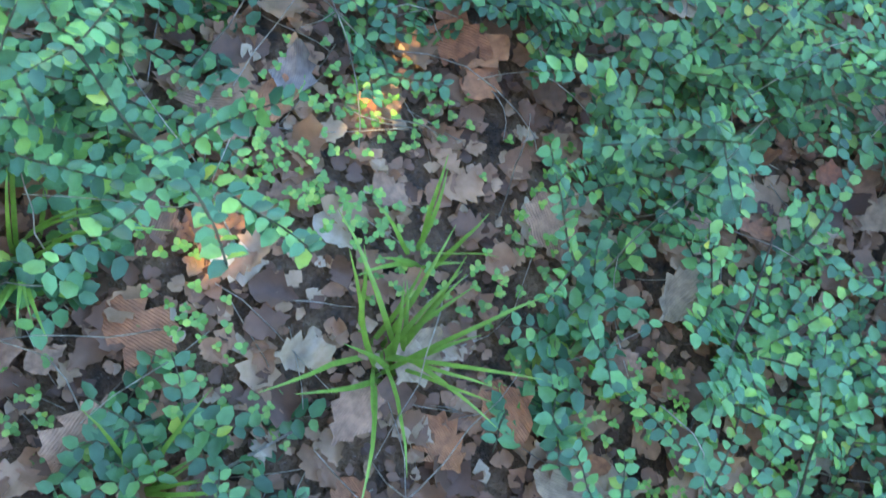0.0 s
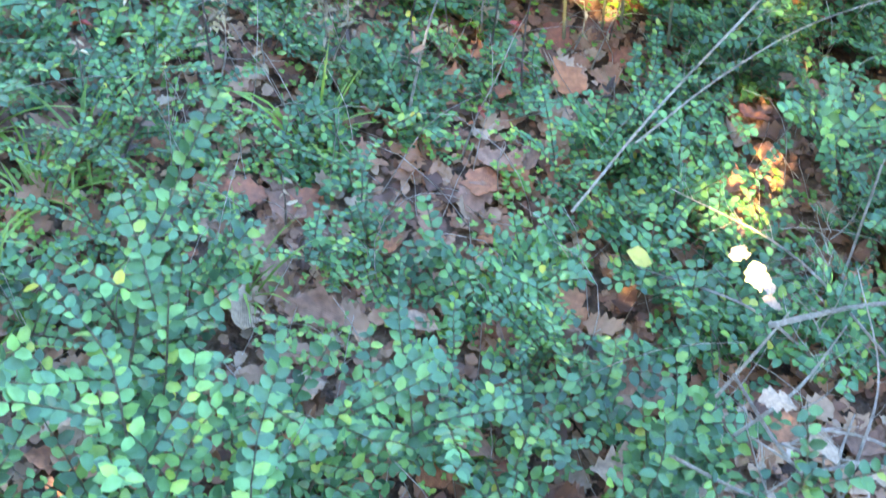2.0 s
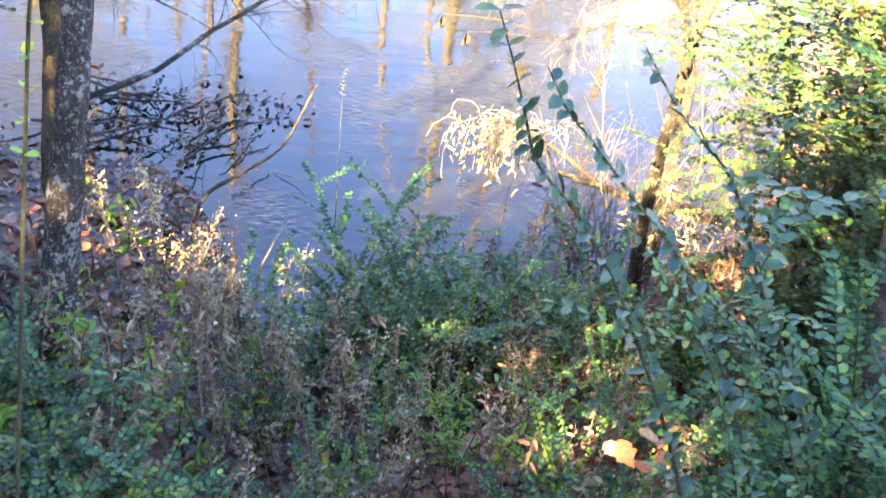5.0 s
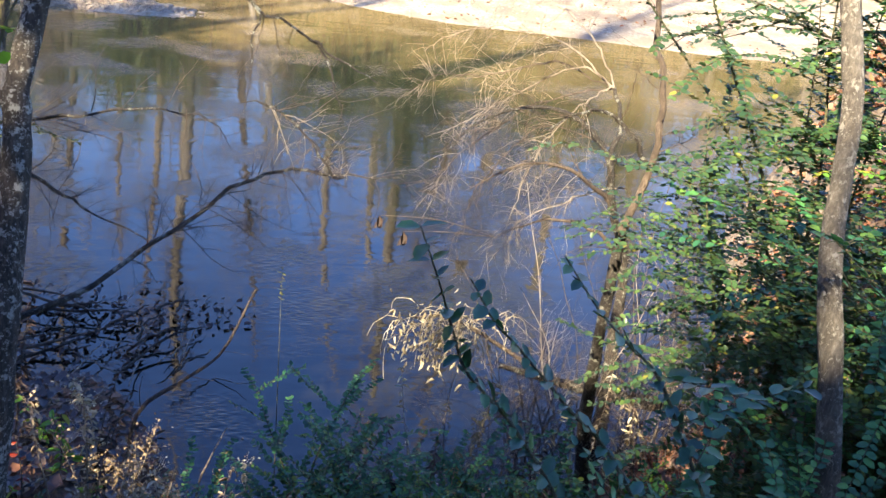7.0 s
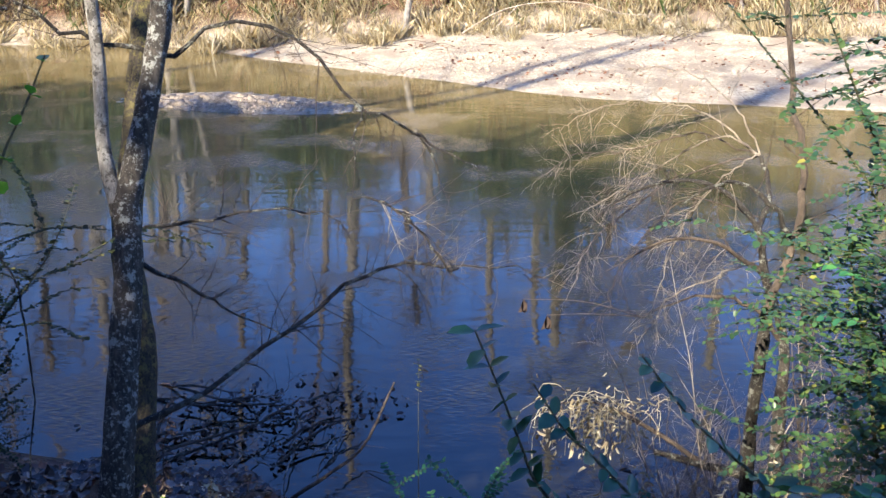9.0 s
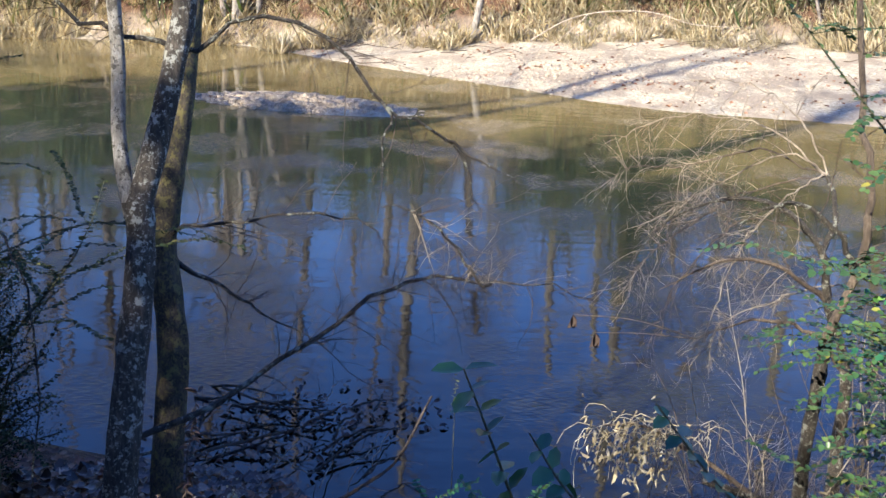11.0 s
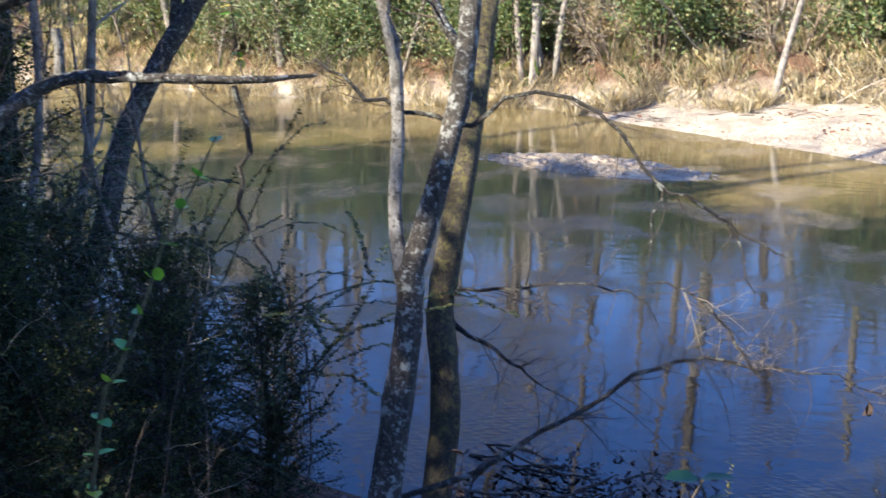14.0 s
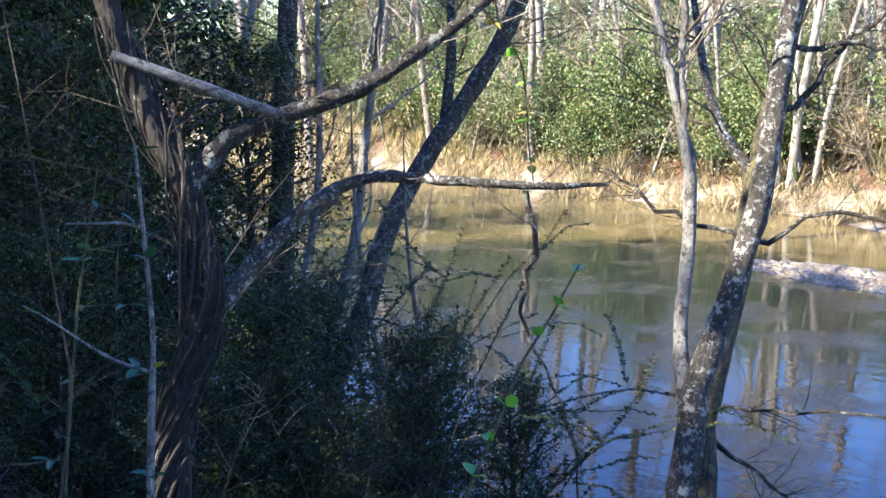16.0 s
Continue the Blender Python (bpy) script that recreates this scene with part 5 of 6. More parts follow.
for i, (x, y, h) in enumerate([(0.45, 2.3, 0.55), (0.5, 2.25, 0.42), (0.55, 2.05, 0.7), (0.32, 2.75, 0.4), (0.1, 2.5, 0.3)]):
    weed(x, y, h, 780 + i, YELLOW, "spindly weed with yellow leaves", TWIG, 0.022, 0.035, 0.6, group="yellow weeds", hang=0.2)


# ---- grasses ----
def tuft(x, y, blades, length, seed, material, label, droop=0.5, width=0.006, z=None, name="grass_tuft", spread=0.5, group="grass tufts"):
    rng = np.random.default_rng(seed)
    ob = thing(name, (x, y, (height(x, y) if z is None else z) - 0.01), label, "grass", group)
    for b in range(blades):
        a = rng.uniform(0, 6.28)
        ln = length * rng.uniform(0.5, 1.1)
        path = branch_path(rng, rng.normal(scale=0.012, size=3) * [1, 1, 0], (math.cos(a) * spread, math.sin(a) * spread, 1), ln, 7, 0.04, droop)
        d = unit(np.gradient(path, axis=0))
        side = unit(np.cross(d, [math.cos(a + 1.57) * 0.2, math.sin(a + 1.57) * 0.2, 1.0]))
        w = width * np.array([0.7, 1, 1, 0.9, 0.7, 0.45, 0.08])[:, None]
        v = np.stack([path - side * w, path + np.cross(side, d) * w * 0.3, path + side * w], 1).reshape(-1, 3)
        i = np.arange(6)[:, None] * 3
        f = np.concatenate([i + [0, 1, 4, 3], i + [1, 2, 5, 4]])
        part("blade", npmesh("blade", v, f, material), ob)
    return ob


tuft(0.34, 0.17, 24, 0.30, 801, GRASS, "tuft of yellow-green grass blades", 0.3, 0.0042, spread=0.6)
tuft(-0.02, 0.06, 14, 0.22, 802, GRASS, "small tuft of green grass blades", 0.5, 0.004)
tuft(-0.12, 0.42, 16, 0.26, 803, GRASS, "small tuft of green grass blades", 0.6, 0.004)
tuft(0.42, 0.30, 8, 0.2, 804, GRASS, "small tuft of green grass blades", 0.4, 0.004)
tuft(0.1, 1.3, 12, 0.26, 805, GRASS, "small tuft of green grass blades", 0.5, 0.004)
tuft(0.28, 1.75, 14, 0.28, 806, GRASS, "small tuft of green grass blades", 0.5, 0.004)
tuft(-0.35, 1.1, 16, 0.3, 807, GRASS, "small tuft of green grass blades", 0.5, 0.004)
for i, (x, y) in enumerate([(-0.28, 1.5), (-0.39, 1.6), (-0.2, 1.65), (-0.45, 1.35)]):
    tuft(x, y, 22, 0.26, 870 + i, GRASS, "small tuft of green grass blades", 0.7, 0.0035, spread=0.8)
for i, (x, y, tall) in enumerate([(-0.5, 2.25, 0.55), (-0.66, 2.6, 0.6), (-0.46, 1.95, 0.5), (-0.62, 1.75, 0.55), (-0.8, 2.2, 0.7), (-0.85, 2.7, 0.6)]):
    privet(x, y, 0.8 * tall, 6, 880 + i, 0.020, PRIVET, 0.6, "", 9)
for i, (x, y, ln) in enumerate([(1.05, 4.75, 0.34), (0.93, 4.68, 0.3), (1.2, 4.85, 0.3), (0.62, 4.55, 0.26)]):
    tuft(x, y, 50, ln, 810 + i, STRAW, "drooping tuft of bleached dry grass", 1.0, 0.006, None, spread=0.9)


# ---- fallen leaves ----
def oak_leaf(seed):
    """A lobed, curled dead leaf, about one unit long."""
    rng = np.random.default_rng(seed)
    lobes = [(0.0, 0.03), (0.1, 0.05), (0.2, 0.2), (0.27, 0.17), (0.4, 0.33), (0.5, 0.25), (0.62, 0.38), (0.72, 0.25), (0.82, 0.27), (0.9, 0.16), (1.0, 0.02)]
    c1, c2, tw = rng.uniform(-0.6, 0.8), rng.uniform(-0.6, 1.5), rng.uniform(-0.6, 0.6)
    rows = []
    for yy, ww in lobes:
        ww *= rng.uniform(0.75, 1.2)
        dy = 0.06 * (ww > 0.25)
        for s in (-1, -0.5, 0, 0.5, 1):
            xx = s * ww
            zz = c1 * (yy - 0.5) ** 2 + c2 * xx * xx + tw * xx * (yy - 0.5) + 0.03 * rng.normal() * abs(s) + 0.015 * abs(s)
            rows.append((xx, yy - 0.5 + dy * abs(s), zz))
    n = len(lobes)
    i = (np.arange(n - 1)[:, None] * 5 + np.arange(4)[None]).ravel()
    return np.array(rows), np.stack([i, i + 1, i + 6, i + 5], -1)


def leaf_bit(seed):
    """The same dead leaf in few faces, for the matted layer."""
    v, _ = oak_leaf(seed)
    v = v.reshape(11, 5, 3)[[0, 2, 4, 5, 6, 8, 10]][:, [0, 2, 4]].reshape(-1, 3)
    i = (np.arange(6)[:, None] * 3 + np.arange(2)[None]).ravel()
    return v, np.stack([i, i + 1, i + 4, i + 3], -1)


LEAF_SHAPES = [oak_leaf(s) for s in range(6)]
LEAF_BITS = [leaf_bit(s) for s in range(6)]
leaf_meshes = []
tones = [("brown", [(0, (0.17, 0.075, 0.042)), (1, (0.36, 0.175, 0.10))]), ("russet", [(0, (0.22, 0.062, 0.028)), (1, (0.40, 0.14, 0.055))]),
         ("tan", [(0, (0.24, 0.14, 0.08)), (1, (0.33, 0.22, 0.135))]), ("grey", [(0, (0.15, 0.115, 0.095)), (1, (0.22, 0.18, 0.155))])]
for tone, stops in tones:
    mat, t, b, _ = nodes_of("fallen leaf " + tone)
    info = t.nodes.new("ShaderNodeObjectInfo")
    col = ramp(t, info.outputs["Random"], stops).outputs[0]
    tc = t.nodes.new("ShaderNodeTexCoord")
    blotch = add(t, "ShaderNodeTexNoise", Scale=7.0, Detail=5.0)
    t.links.new(tc.outputs["Object"], blotch.inputs["Vector"])
    col = mixed(t, col, ramp(t, blotch.outputs["Fac"], [(0.3, (0.45, 0.42, 0.4)), (0.6, (1, 1, 1)), (0.75, (1.25, 1.2, 1.1))]).outputs[0], 0.85, "MULTIPLY")
    t.links.new(col, b.inputs["Base Color"])
    b.inputs["Roughness"].default_value = 0.75
    veins = add(t, "ShaderNodeTexWave", Scale=9.0, Distortion=1.5)
    t.links.new(tc.outputs["Object"], veins.inputs["Vector"])
    relief(t, b, veins.outputs["Fac"], 0.3, 0.02)
    leaf_meshes.append((tone, [npmesh("fallen_leaf", v, f, mat) for v, f in LEAF_SHAPES]))
rng = np.random.default_rng(15)
for i in range(300):
    x, y = rng.uniform(-0.9, 1.5), rng.uniform(-0.5, 2.1)
    tone, shapes = leaf_meshes[int(rng.choice(4, p=[0.46, 0.36, 0.15, 0.03]))]
    ob = new("fallen_leaf", shapes[int(rng.integers(0, 6))])
    s = rng.uniform(0.06, 0.13)
    ob.matrix_world = pose(x, y, height(x, y) + rng.uniform(0.02, 0.05), rng.normal() * 20, rng.normal() * 20, rng.uniform(0, 360)) @ Matrix.Scale(s, 4)
    tagged(ob, "curled %s dead oak leaf lying on the ground" % {"grey": "weathered grey", "tan": "pale tan", "brown": "dull brown", "russet": "russet"}[tone], "leaf", "fallen oak leaves")
for i, (x, y, z, s) in enumerate([(0.96, 0.72, 0.22, 0.08), (0.91, 0.80, 0.23, 0.07), (1.05, 0.66, 0.2, 0.06)]):
    ob = new("caught_leaf", leaf_meshes[2][1][i + 2])
    ob.matrix_world = pose(x, y, z, 20 * i - 15, 18, 75 * i) @ Matrix.Scale(s, 4)
    tagged(ob, "pale curled dead leaf caught on dry twigs", "leaf")
for i, (x, y, z, s) in enumerate([(0.86, 0.95, 0.37, 0.05), (0.88, 0.91, 0.35, 0.04), (0.84, 0.99, 0.38, 0.042), (0.90, 0.96, 0.33, 0.045), (0.865, 1.01, 0.345, 0.036)]):
    ob = new("caught_leaf", leaf_meshes[2][1][i])
    ob.matrix_world = pose(x, y, z, 35 - 17 * i, 24 * (i % 3) - 20, 67 * i) @ Matrix.Scale(s, 4)
    tagged(ob, "pale curled dead leaf caught on dry twigs", "leaf")
ob = new("caught_leaf", npmesh("leaf", [(0, -0.5, 0), (0.3, -0.15, 0.05), (0.24, 0.2, 0.04), (0, 0.5, -0.05), (-0.24, 0.2, 0.04), (-0.3, -0.15, 0.05)], [(0, 1, 2, 3), (0, 3, 4, 5)], SINGLE["yellow"]))
ob.matrix_world = pose(0.80, 1.145, 0.13, -25, 12, 250) @ Matrix.Scale(0.065, 4)
tagged(ob, "pale yellow oval leaf caught on low privet", "leaf")
# a large sunlit dead leaf caught in the weeds
for i, (x, y, z, s, a) in enumerate([(0.61, 1.92, 0.63, 0.06, 20), (0.66, 1.95, 0.645, 0.055, 80), (0.645, 1.90, 0.62, 0.055, 140), (0.59, 1.95, 0.62, 0.05, 200), (0.68, 1.91, 0.63, 0.05, 290)]):
    ob = new("caught_leaf", leaf_meshes[1 + i % 2][1][i])
    ob.matrix_world = pose(x, y, z, 32 - 7 * i, 12 * i - 20, a) @ Matrix.Scale(s, 4)
    tagged(ob, "pale tan dead leaf caught on weed stems", "leaf")


def litter(name, area, n, size, seed, material, label, lift=0.02, tilt=0.35, shapes=None):
    rng = np.random.default_rng(seed)
    pile = Pile()
    x, y = rng.uniform(area[0], area[1], n), rng.uniform(area[2], area[3], n)
    keep = y < np.interp(x, EDGE_X, EDGE_Y) + 0.05
    x, y = x[keep], y[keep]
    z = land(x, y)[0] + rng.uniform(0.003, lift, len(x))
    sort = rng.integers(0, 6, len(x))
    for kind_of, (v, f) in enumerate(shapes or LEAF_BITS):
        pick = sort == kind_of
        m = int(pick.sum())
        if m == 0:
            continue
        a = rng.uniform(0, 6.28, m)
        s = size * rng.uniform(0.5, 1.2, m)
        tx, ty = rng.normal(scale=tilt, size=(2, m))
        px = s[:, None] * (np.cos(a)[:, None] * v[:, 0] - np.sin(a)[:, None] * v[:, 1])
        py = s[:, None] * (np.sin(a)[:, None] * v[:, 0] + np.cos(a)[:, None] * v[:, 1])
        pz = s[:, None] * v[:, 2] + tx[:, None] * px + ty[:, None] * py
        vv = np.stack([x[pick][:, None] + px, y[pick][:, None] + py, z[pick][:, None] + np.abs(pz)], -1).reshape(-1, 3)
        ff = (np.arange(m)[:, None, None] * len(v) + f[None]).reshape(-1, 4)
        pile.add(vv, ff)
    tagged(new(name, pile.mesh(name, material)), label, "leaf litter", kind="stuff")


litter("leaf_litter", (-1.6, 2.3, -0.8, 3.2), 4200, 0.075, 901, DRY, "matted brown dead leaves covering the bank", 0.025, 0.45, LEAF_SHAPES)
litter("leaf_litter", (-1.2, 1.9, -0.8, 2.8), 15000, 0.032, 905, DRY, "crumbled brown leaf bits on the ground", 0.014, 0.5)
litter("leaf_litter", (-1.9, 0.4, 3.0, 6.7), 3000, 0.07, 904, WET_LEAF, "dark brown dead leaves heaped on the muddy spit", 0.05, 0.5)
litter("leaf_litter", (-3.0, 4.0, 2.6, 6.4), 4200, 0.08, 902, DRY, "brown dead leaves on the slope by the water")
litter("leaf_litter", (2.0, 5.6, 4.2, 8.6), 6500, 0.085, 906, DRY, "brown dead leaves covering the steep bank", 0.05, 0.6)
litter("leaf_litter", (3.0, 7.0, 4.0, 11.0), 1200, 0.10, 903, DRY, "dry brown leaves on the bank")

# seedlings, straws and small stuff
rng = np.random.default_rng(920)
pile = Pile()
for c in range(520):
    cx, cy = rng.uniform(-1.0, 1.6), rng.uniform(-0.6, 2.7)
    m = int(rng.integers(6, 22))
    x, y = cx + rng.normal(scale=0.035, size=m), cy + rng.normal(scale=0.035, size=m)
    z = land(x, y)[0] + rng.uniform(0.02, 0.055, m)
    a = rng.uniform(0, 6.28, m)
    for s in (0, 2.1, 4.2):
        pile.leaves(np.stack([x, y, z], -1), np.stack([np.cos(a + s), np.sin(a + s), 0.2 + 0 * a], -1), rng.normal(scale=0.2, size=(m, 3)) + [0, 0, 1], 0.0095 * rng.uniform(0.7, 1.4, m), 0.85, 0.05)
tagged(new("seedlings", pile.mesh("seedlings", SEEDLING)), "small bright green clover-like seedlings", "seedlings", kind="stuff")
pile = Pile()
for c in range(1100):
    x, y = rng.uniform(-1.4, 2.0), rng.uniform(-0.8, 3.4)
    a = rng.uniform(0, 6.28)
    p = branch_path(rng, (x, y, height(x, y) + 0.012), (math.cos(a), math.sin(a), 0.12 + 0.3 * (rng.random() < 0.2)), rng.uniform(0.06, 0.24), 5, 0.12)
    pile.tube(p, [0.0013, 0.0008], 3)
for c in range(420):
    x, y = rng.uniform(-1.2, 1.9), rng.uniform(-0.4, 3.6)
    a = rng.uniform(0, 6.28)
    p = branch_path(rng, (x, y, height(x, y)), (math.cos(a) * 0.45, math.sin(a) * 0.45, 1), rng.uniform(0.18, 0.45), 7, 0.10, 0.5)
    pile.tube(p, [0.0015, 0.0008], 3)
tagged(new("dry_straws", pile.mesh("dry_straws", TWIG_PALE)), "thin pale dry grass stems standing and lying on the ground", "straw", kind="stuff")


# ---- sticks ----
def stick(points, r, material, label, seed, twigs=0, name="stick"):
    x, y, z = points[0]
    ob = thing(name, (x, y, z), label, "stick", "fallen sticks")
    stem_part("shaft", points, [r, r * 0.8, r * 0.4], material, ob, 16, 6, 0.1, seed)
    if twigs:
        twigs_on(ob, [points], material, seed, twigs, 0.18, r * 0.4, 0)
    return ob


def on_ground(*spots):
    return [(x, y, height(x, y) + up) for x, y, up in spots]


stick(on_ground((-0.12, 0.0, 0.01), (0.06, 0.06, 0.02), (0.2, 0.1, 0.03)), 0.004, TWIG_PALE, "short bleached stick on dead leaves", 941)
stick(on_ground((0.95, 0.55, 0.03), (1.02, 0.7, 0.22), (1.08, 0.82, 0.3), (1.1, 1.0, 0.36)), 0.003, TWIG_PALE, "thin pale dead twig leaning in the leaves", 942, 3)
stick(on_ground((0.75, -0.05, 0.02), (0.85, 0.1, 0.12), (0.88, 0.2, 0.22)), 0.003, TWIG, "thin brown twig among low leaves", 943, 2)
stick(on_ground((1.15, 0.95, 0.08), (1.0, 1.05, 0.18), (0.85, 1.2, 0.15)), 0.0035, TWIG_PALE, "bleached forked dead twig with fine side twigs", 944, 18)
stick(on_ground((1.3, 0.9, 0.1), (1.1, 1.12, 0.22), (0.95, 1.35, 0.2)), 0.003, TWIG_PALE, "bleached forked dead twig with fine side twigs", 945, 16)
stick(on_ground((1.5, 1.15, 0.1), (1.6, 1.5, 0.35), (1.65, 1.9, 0.5)), 0.004, TWIG_PALE, "long pale dead stick leaning on a shrub", 946, 5)
stick(on_ground((1.25, 1.1, 0.05), (1.4, 1.4, 0.3), (1.62, 1.7, 0.52)), 0.003, TWIG_PALE, "long pale dead stick leaning on a shrub", 947, 3)
stick(on_ground((0.5, 1.75, 0.02), (0.55, 1.9, 0.2), (0.62, 2.05, 0.3)), 0.004, TWIG_PALE, "pale dry stem standing among weeds", 948, 2)
stick([(-0.17, 4.38, height(-0.17, 4.38)), (-0.14, 4.4, -0.75), (-0.09, 4.43, -0.6), (-0.02, 4.5, -0.48)], 0.006, TWIG_PALE, "crooked white dead stick by the water", 949)
stick([(-0.49, 4.94, -1.3), (-0.45, 4.94, -0.72), (-0.24, 4.99, -0.54), (-0.06, 5.04, -0.41), (0.09, 5.18, -0.14)], 0.011, TWIG, "crooked bare branch reaching over the water", 950, 6)
log = thing("log", (2.62, 5.39, -0.96), "broken fallen limb lying over the water's edge", "log")
stem_part("shaft", [(3.1, 5.3, -1.05), (2.62, 5.39, -0.95), (2.2, 5.5, -0.90), (1.88, 5.58, -0.87), (1.5, 5.67, -0.80)], [0.05, 0.042, 0.034, 0.026, 0.016], BARK_DARK, log, 26, 9, 0.16, 951)
stem_part("prop", [(2.1, 5.5, -0.9), (2.05, 5.48, -1.15), (2.0, 5.45, -1.5)], [0.022, 0.02, 0.015], BARK_DARK, log, 8, 6, 0.1, 952)
twigs_on(log, [[(2.62, 5.39, -0.95), (2.2, 5.5, -0.90), (1.5, 5.67, -0.80)]], TWIG, 953, 9, 0.4, 0.006, 1)

drape = Pile()
rng = np.random.default_rng(955)
for i in range(80):
    c = np.array([1.24, 5.83, -0.62]) + rng.normal(scale=(0.14, 0.07, 0.04), size=3)
    a = rng.uniform(0, 6.28)
    drape.tube(branch_path(rng, c, (math.cos(a) * 0.7 - 0.5, math.sin(a) * 0.5, 0.1), rng.uniform(0.12, 0.4), 7, 0.25, 1.9) - np.array(log.location), [0.0028, 0.0016], 3)
n = 260
at = np.array([1.18, 5.84, -0.72]) + rng.normal(scale=(0.14, 0.09, 0.10), size=(n, 3)) - np.array(log.location)
drape.leaves(at, rng.normal(size=(n, 3)) * 0.5 + [-0.2, 0, -1], rng.normal(size=(n, 3)), 0.05 * rng.uniform(0.5, 1.3, n), 0.2, 0.2, 0.4)
draped = part("draped_grass", drape.mesh("draped_grass", STRAW_FAR), log, "bleached dry grass draped over the limb's end", "stuff")
draped.parent = stem_part("side_limb", [(1.75, 5.61, -0.84), (1.5, 5.72, -0.7), (1.2, 5.83, -0.58), (1.0, 5.9, -0.62)], [0.016, 0.012, 0.008, 0.004], TWIG, log, 12, 6, 0.1, 956)
# twigs and dead leaves snagged in the shallows
snagp = thing("driftwood", (-0.9, 7.2, WATER_Z), "dark wet driftwood and leaves snagged in the shallows", "driftwood")
rng = np.random.default_rng(960)
for i in range(34):
    a = rng.uniform(-0.7, 1.6)
    c = np.array([rng.uniform(-1.7, -0.1), rng.uniform(6.6, 7.9), WATER_Z + rng.uniform(-0.02, 0.14)])
    d = np.array([math.cos(a), math.sin(a), rng.uniform(-0.05, 0.25)]) * rng.uniform(0.12, 0.45)
    stem_part("branch", [c - d, c + rng.normal(scale=0.03, size=3), c + d], ([0.012, 0.010, 0.004] if i % 3 else [0.005, 0.005, 0.002]), BARK_DARK if i % 3 == 1 else TWIG if i % 3 == 2 else TWIG_PALE, snagp, 9, 5, 0.1, 961 + i)
    if i % 2 == 0:
        twigs_on(snagp, [[c - d, c, c + d]], TWIG, 990 + i, 5, 0.3, 0.005, 1)
pile = Pile()
n = 360
lobe = rng.integers(0, 5, n)
cx, cy = np.array([-1.35, -0.9, -0.55, -1.0, -0.35])[lobe], np.array([7.2, 7.0, 7.5, 7.75, 7.6])[lobe]
at = np.stack([cx + rng.normal(scale=0.26, size=n), cy + rng.normal(scale=0.2, size=n), WATER_Z + np.abs(rng.normal(scale=0.03, size=n)) + 0.004], -1) - np.array(snagp.location)
pile.leaves(at, rng.normal(size=(n, 3)) * [1, 1, 0.15], rng.normal(scale=0.35, size=(n, 3)) + [0, 0, 1], 0.042 * rng.uniform(0.4, 1.5, n), 0.6, 0.2, 0.5)
part("dead_leaves", pile.mesh("dead_leaves", WET_LEAF), snagp, kind="stuff")
hang = [[(1.5, 6.15, -0.2), (1.2, 6.4, -0.2), (0.88, 6.71, -0.30)], [(1.5, 6.15, -0.2), (1.2, 6.2, -0.2), (0.954, 6.184, -0.20)]]
for i, p in enumerate(hang):
    stem_part("twig", p, [0.004, 0.002], TWIG, weeper, 10, 4, 0.05, 980 + i)
    pl = Pile()
    e = np.array(p[-1]) - np.array(weeper.location)
    pl.leaves([e, e], [[0.1, 0, -1], [-0.1, 0.1, -1]], [[0, -1, 0.2], [1, 0, 0.2]], 0.1, 0.4, 0.3, 0.2)
    part("dead_leaf", pl.mesh("dead_leaf", DARK_WEED), weeper)
leafy_shoot("sapling", [(0.2, 4.55, -1.3), (0.2, 4.7, -0.7), (0.2, 4.88, -0.2), (0.202, 4.966, 0.07)], 0.003, 0.022, 0.02, "yellow", "thin twig with a tip of pale yellow leaves", 983, 0.9)


# ---- far bank: dry grass, brush, forest ----
def far_grass(name, n, seed, x0, x1, d0, d1, tall, material, label):
    rng = np.random.default_rng(seed)
    x = rng.uniform(x0, x1, n)
    y = np.interp(x, GRASS_X, GRASS_Y) + rng.uniform(d0, d1, n) + 0.5 * np.sin(x * 1.7) + 0.3 * np.sin(x * 4.1)
    thin = np.sin(x * 0.9) + np.sin(x * 2.3 + y) + rng.normal(scale=0.6, size=n) > -1.8
    x, y = x[thin], y[thin]
    n = len(x)
    z = land(x, y)[0]
    h = tall * rng.uniform(0.3, 1.2, n) * (0.75 + 0.3 * np.sin(x * 1.3 + 2 * np.sin(y)) + 0.25 * np.sin(x * 5.1 + y * 3))
    pile = Pile()
    lean = rng.normal(scale=0.5, size=(n, 2))
    pile.leaves(np.stack([x, y, z - 0.03], -1), np.stack([lean[:, 0], lean[:, 1] - 0.1, np.ones(n)], -1), np.stack([rng.normal(size=n) * 0.6, -np.ones(n), 0.3 * np.ones(n)], -1), h, 0.034, 0.02, 0.35)
    tagged(new(name, pile.mesh(name, material)), label, "grass", kind="stuff")


far_grass("dry_grass", 52000, 1001, -32, 22, -0.8, 3.2, 0.52, STRAW_FAR, "dense dry tan grass along the far shore")
far_grass("dry_grass", 22000, 1002, -32, 22, 2.5, 11.0, 0.55, STRAW_FAR, "thin dry grass under the far trees")
far_grass("green_growth", 9000, 1003, -32, 22, 0.4, 8.0, 0.7, BRUSH, "green undergrowth on the far bank")


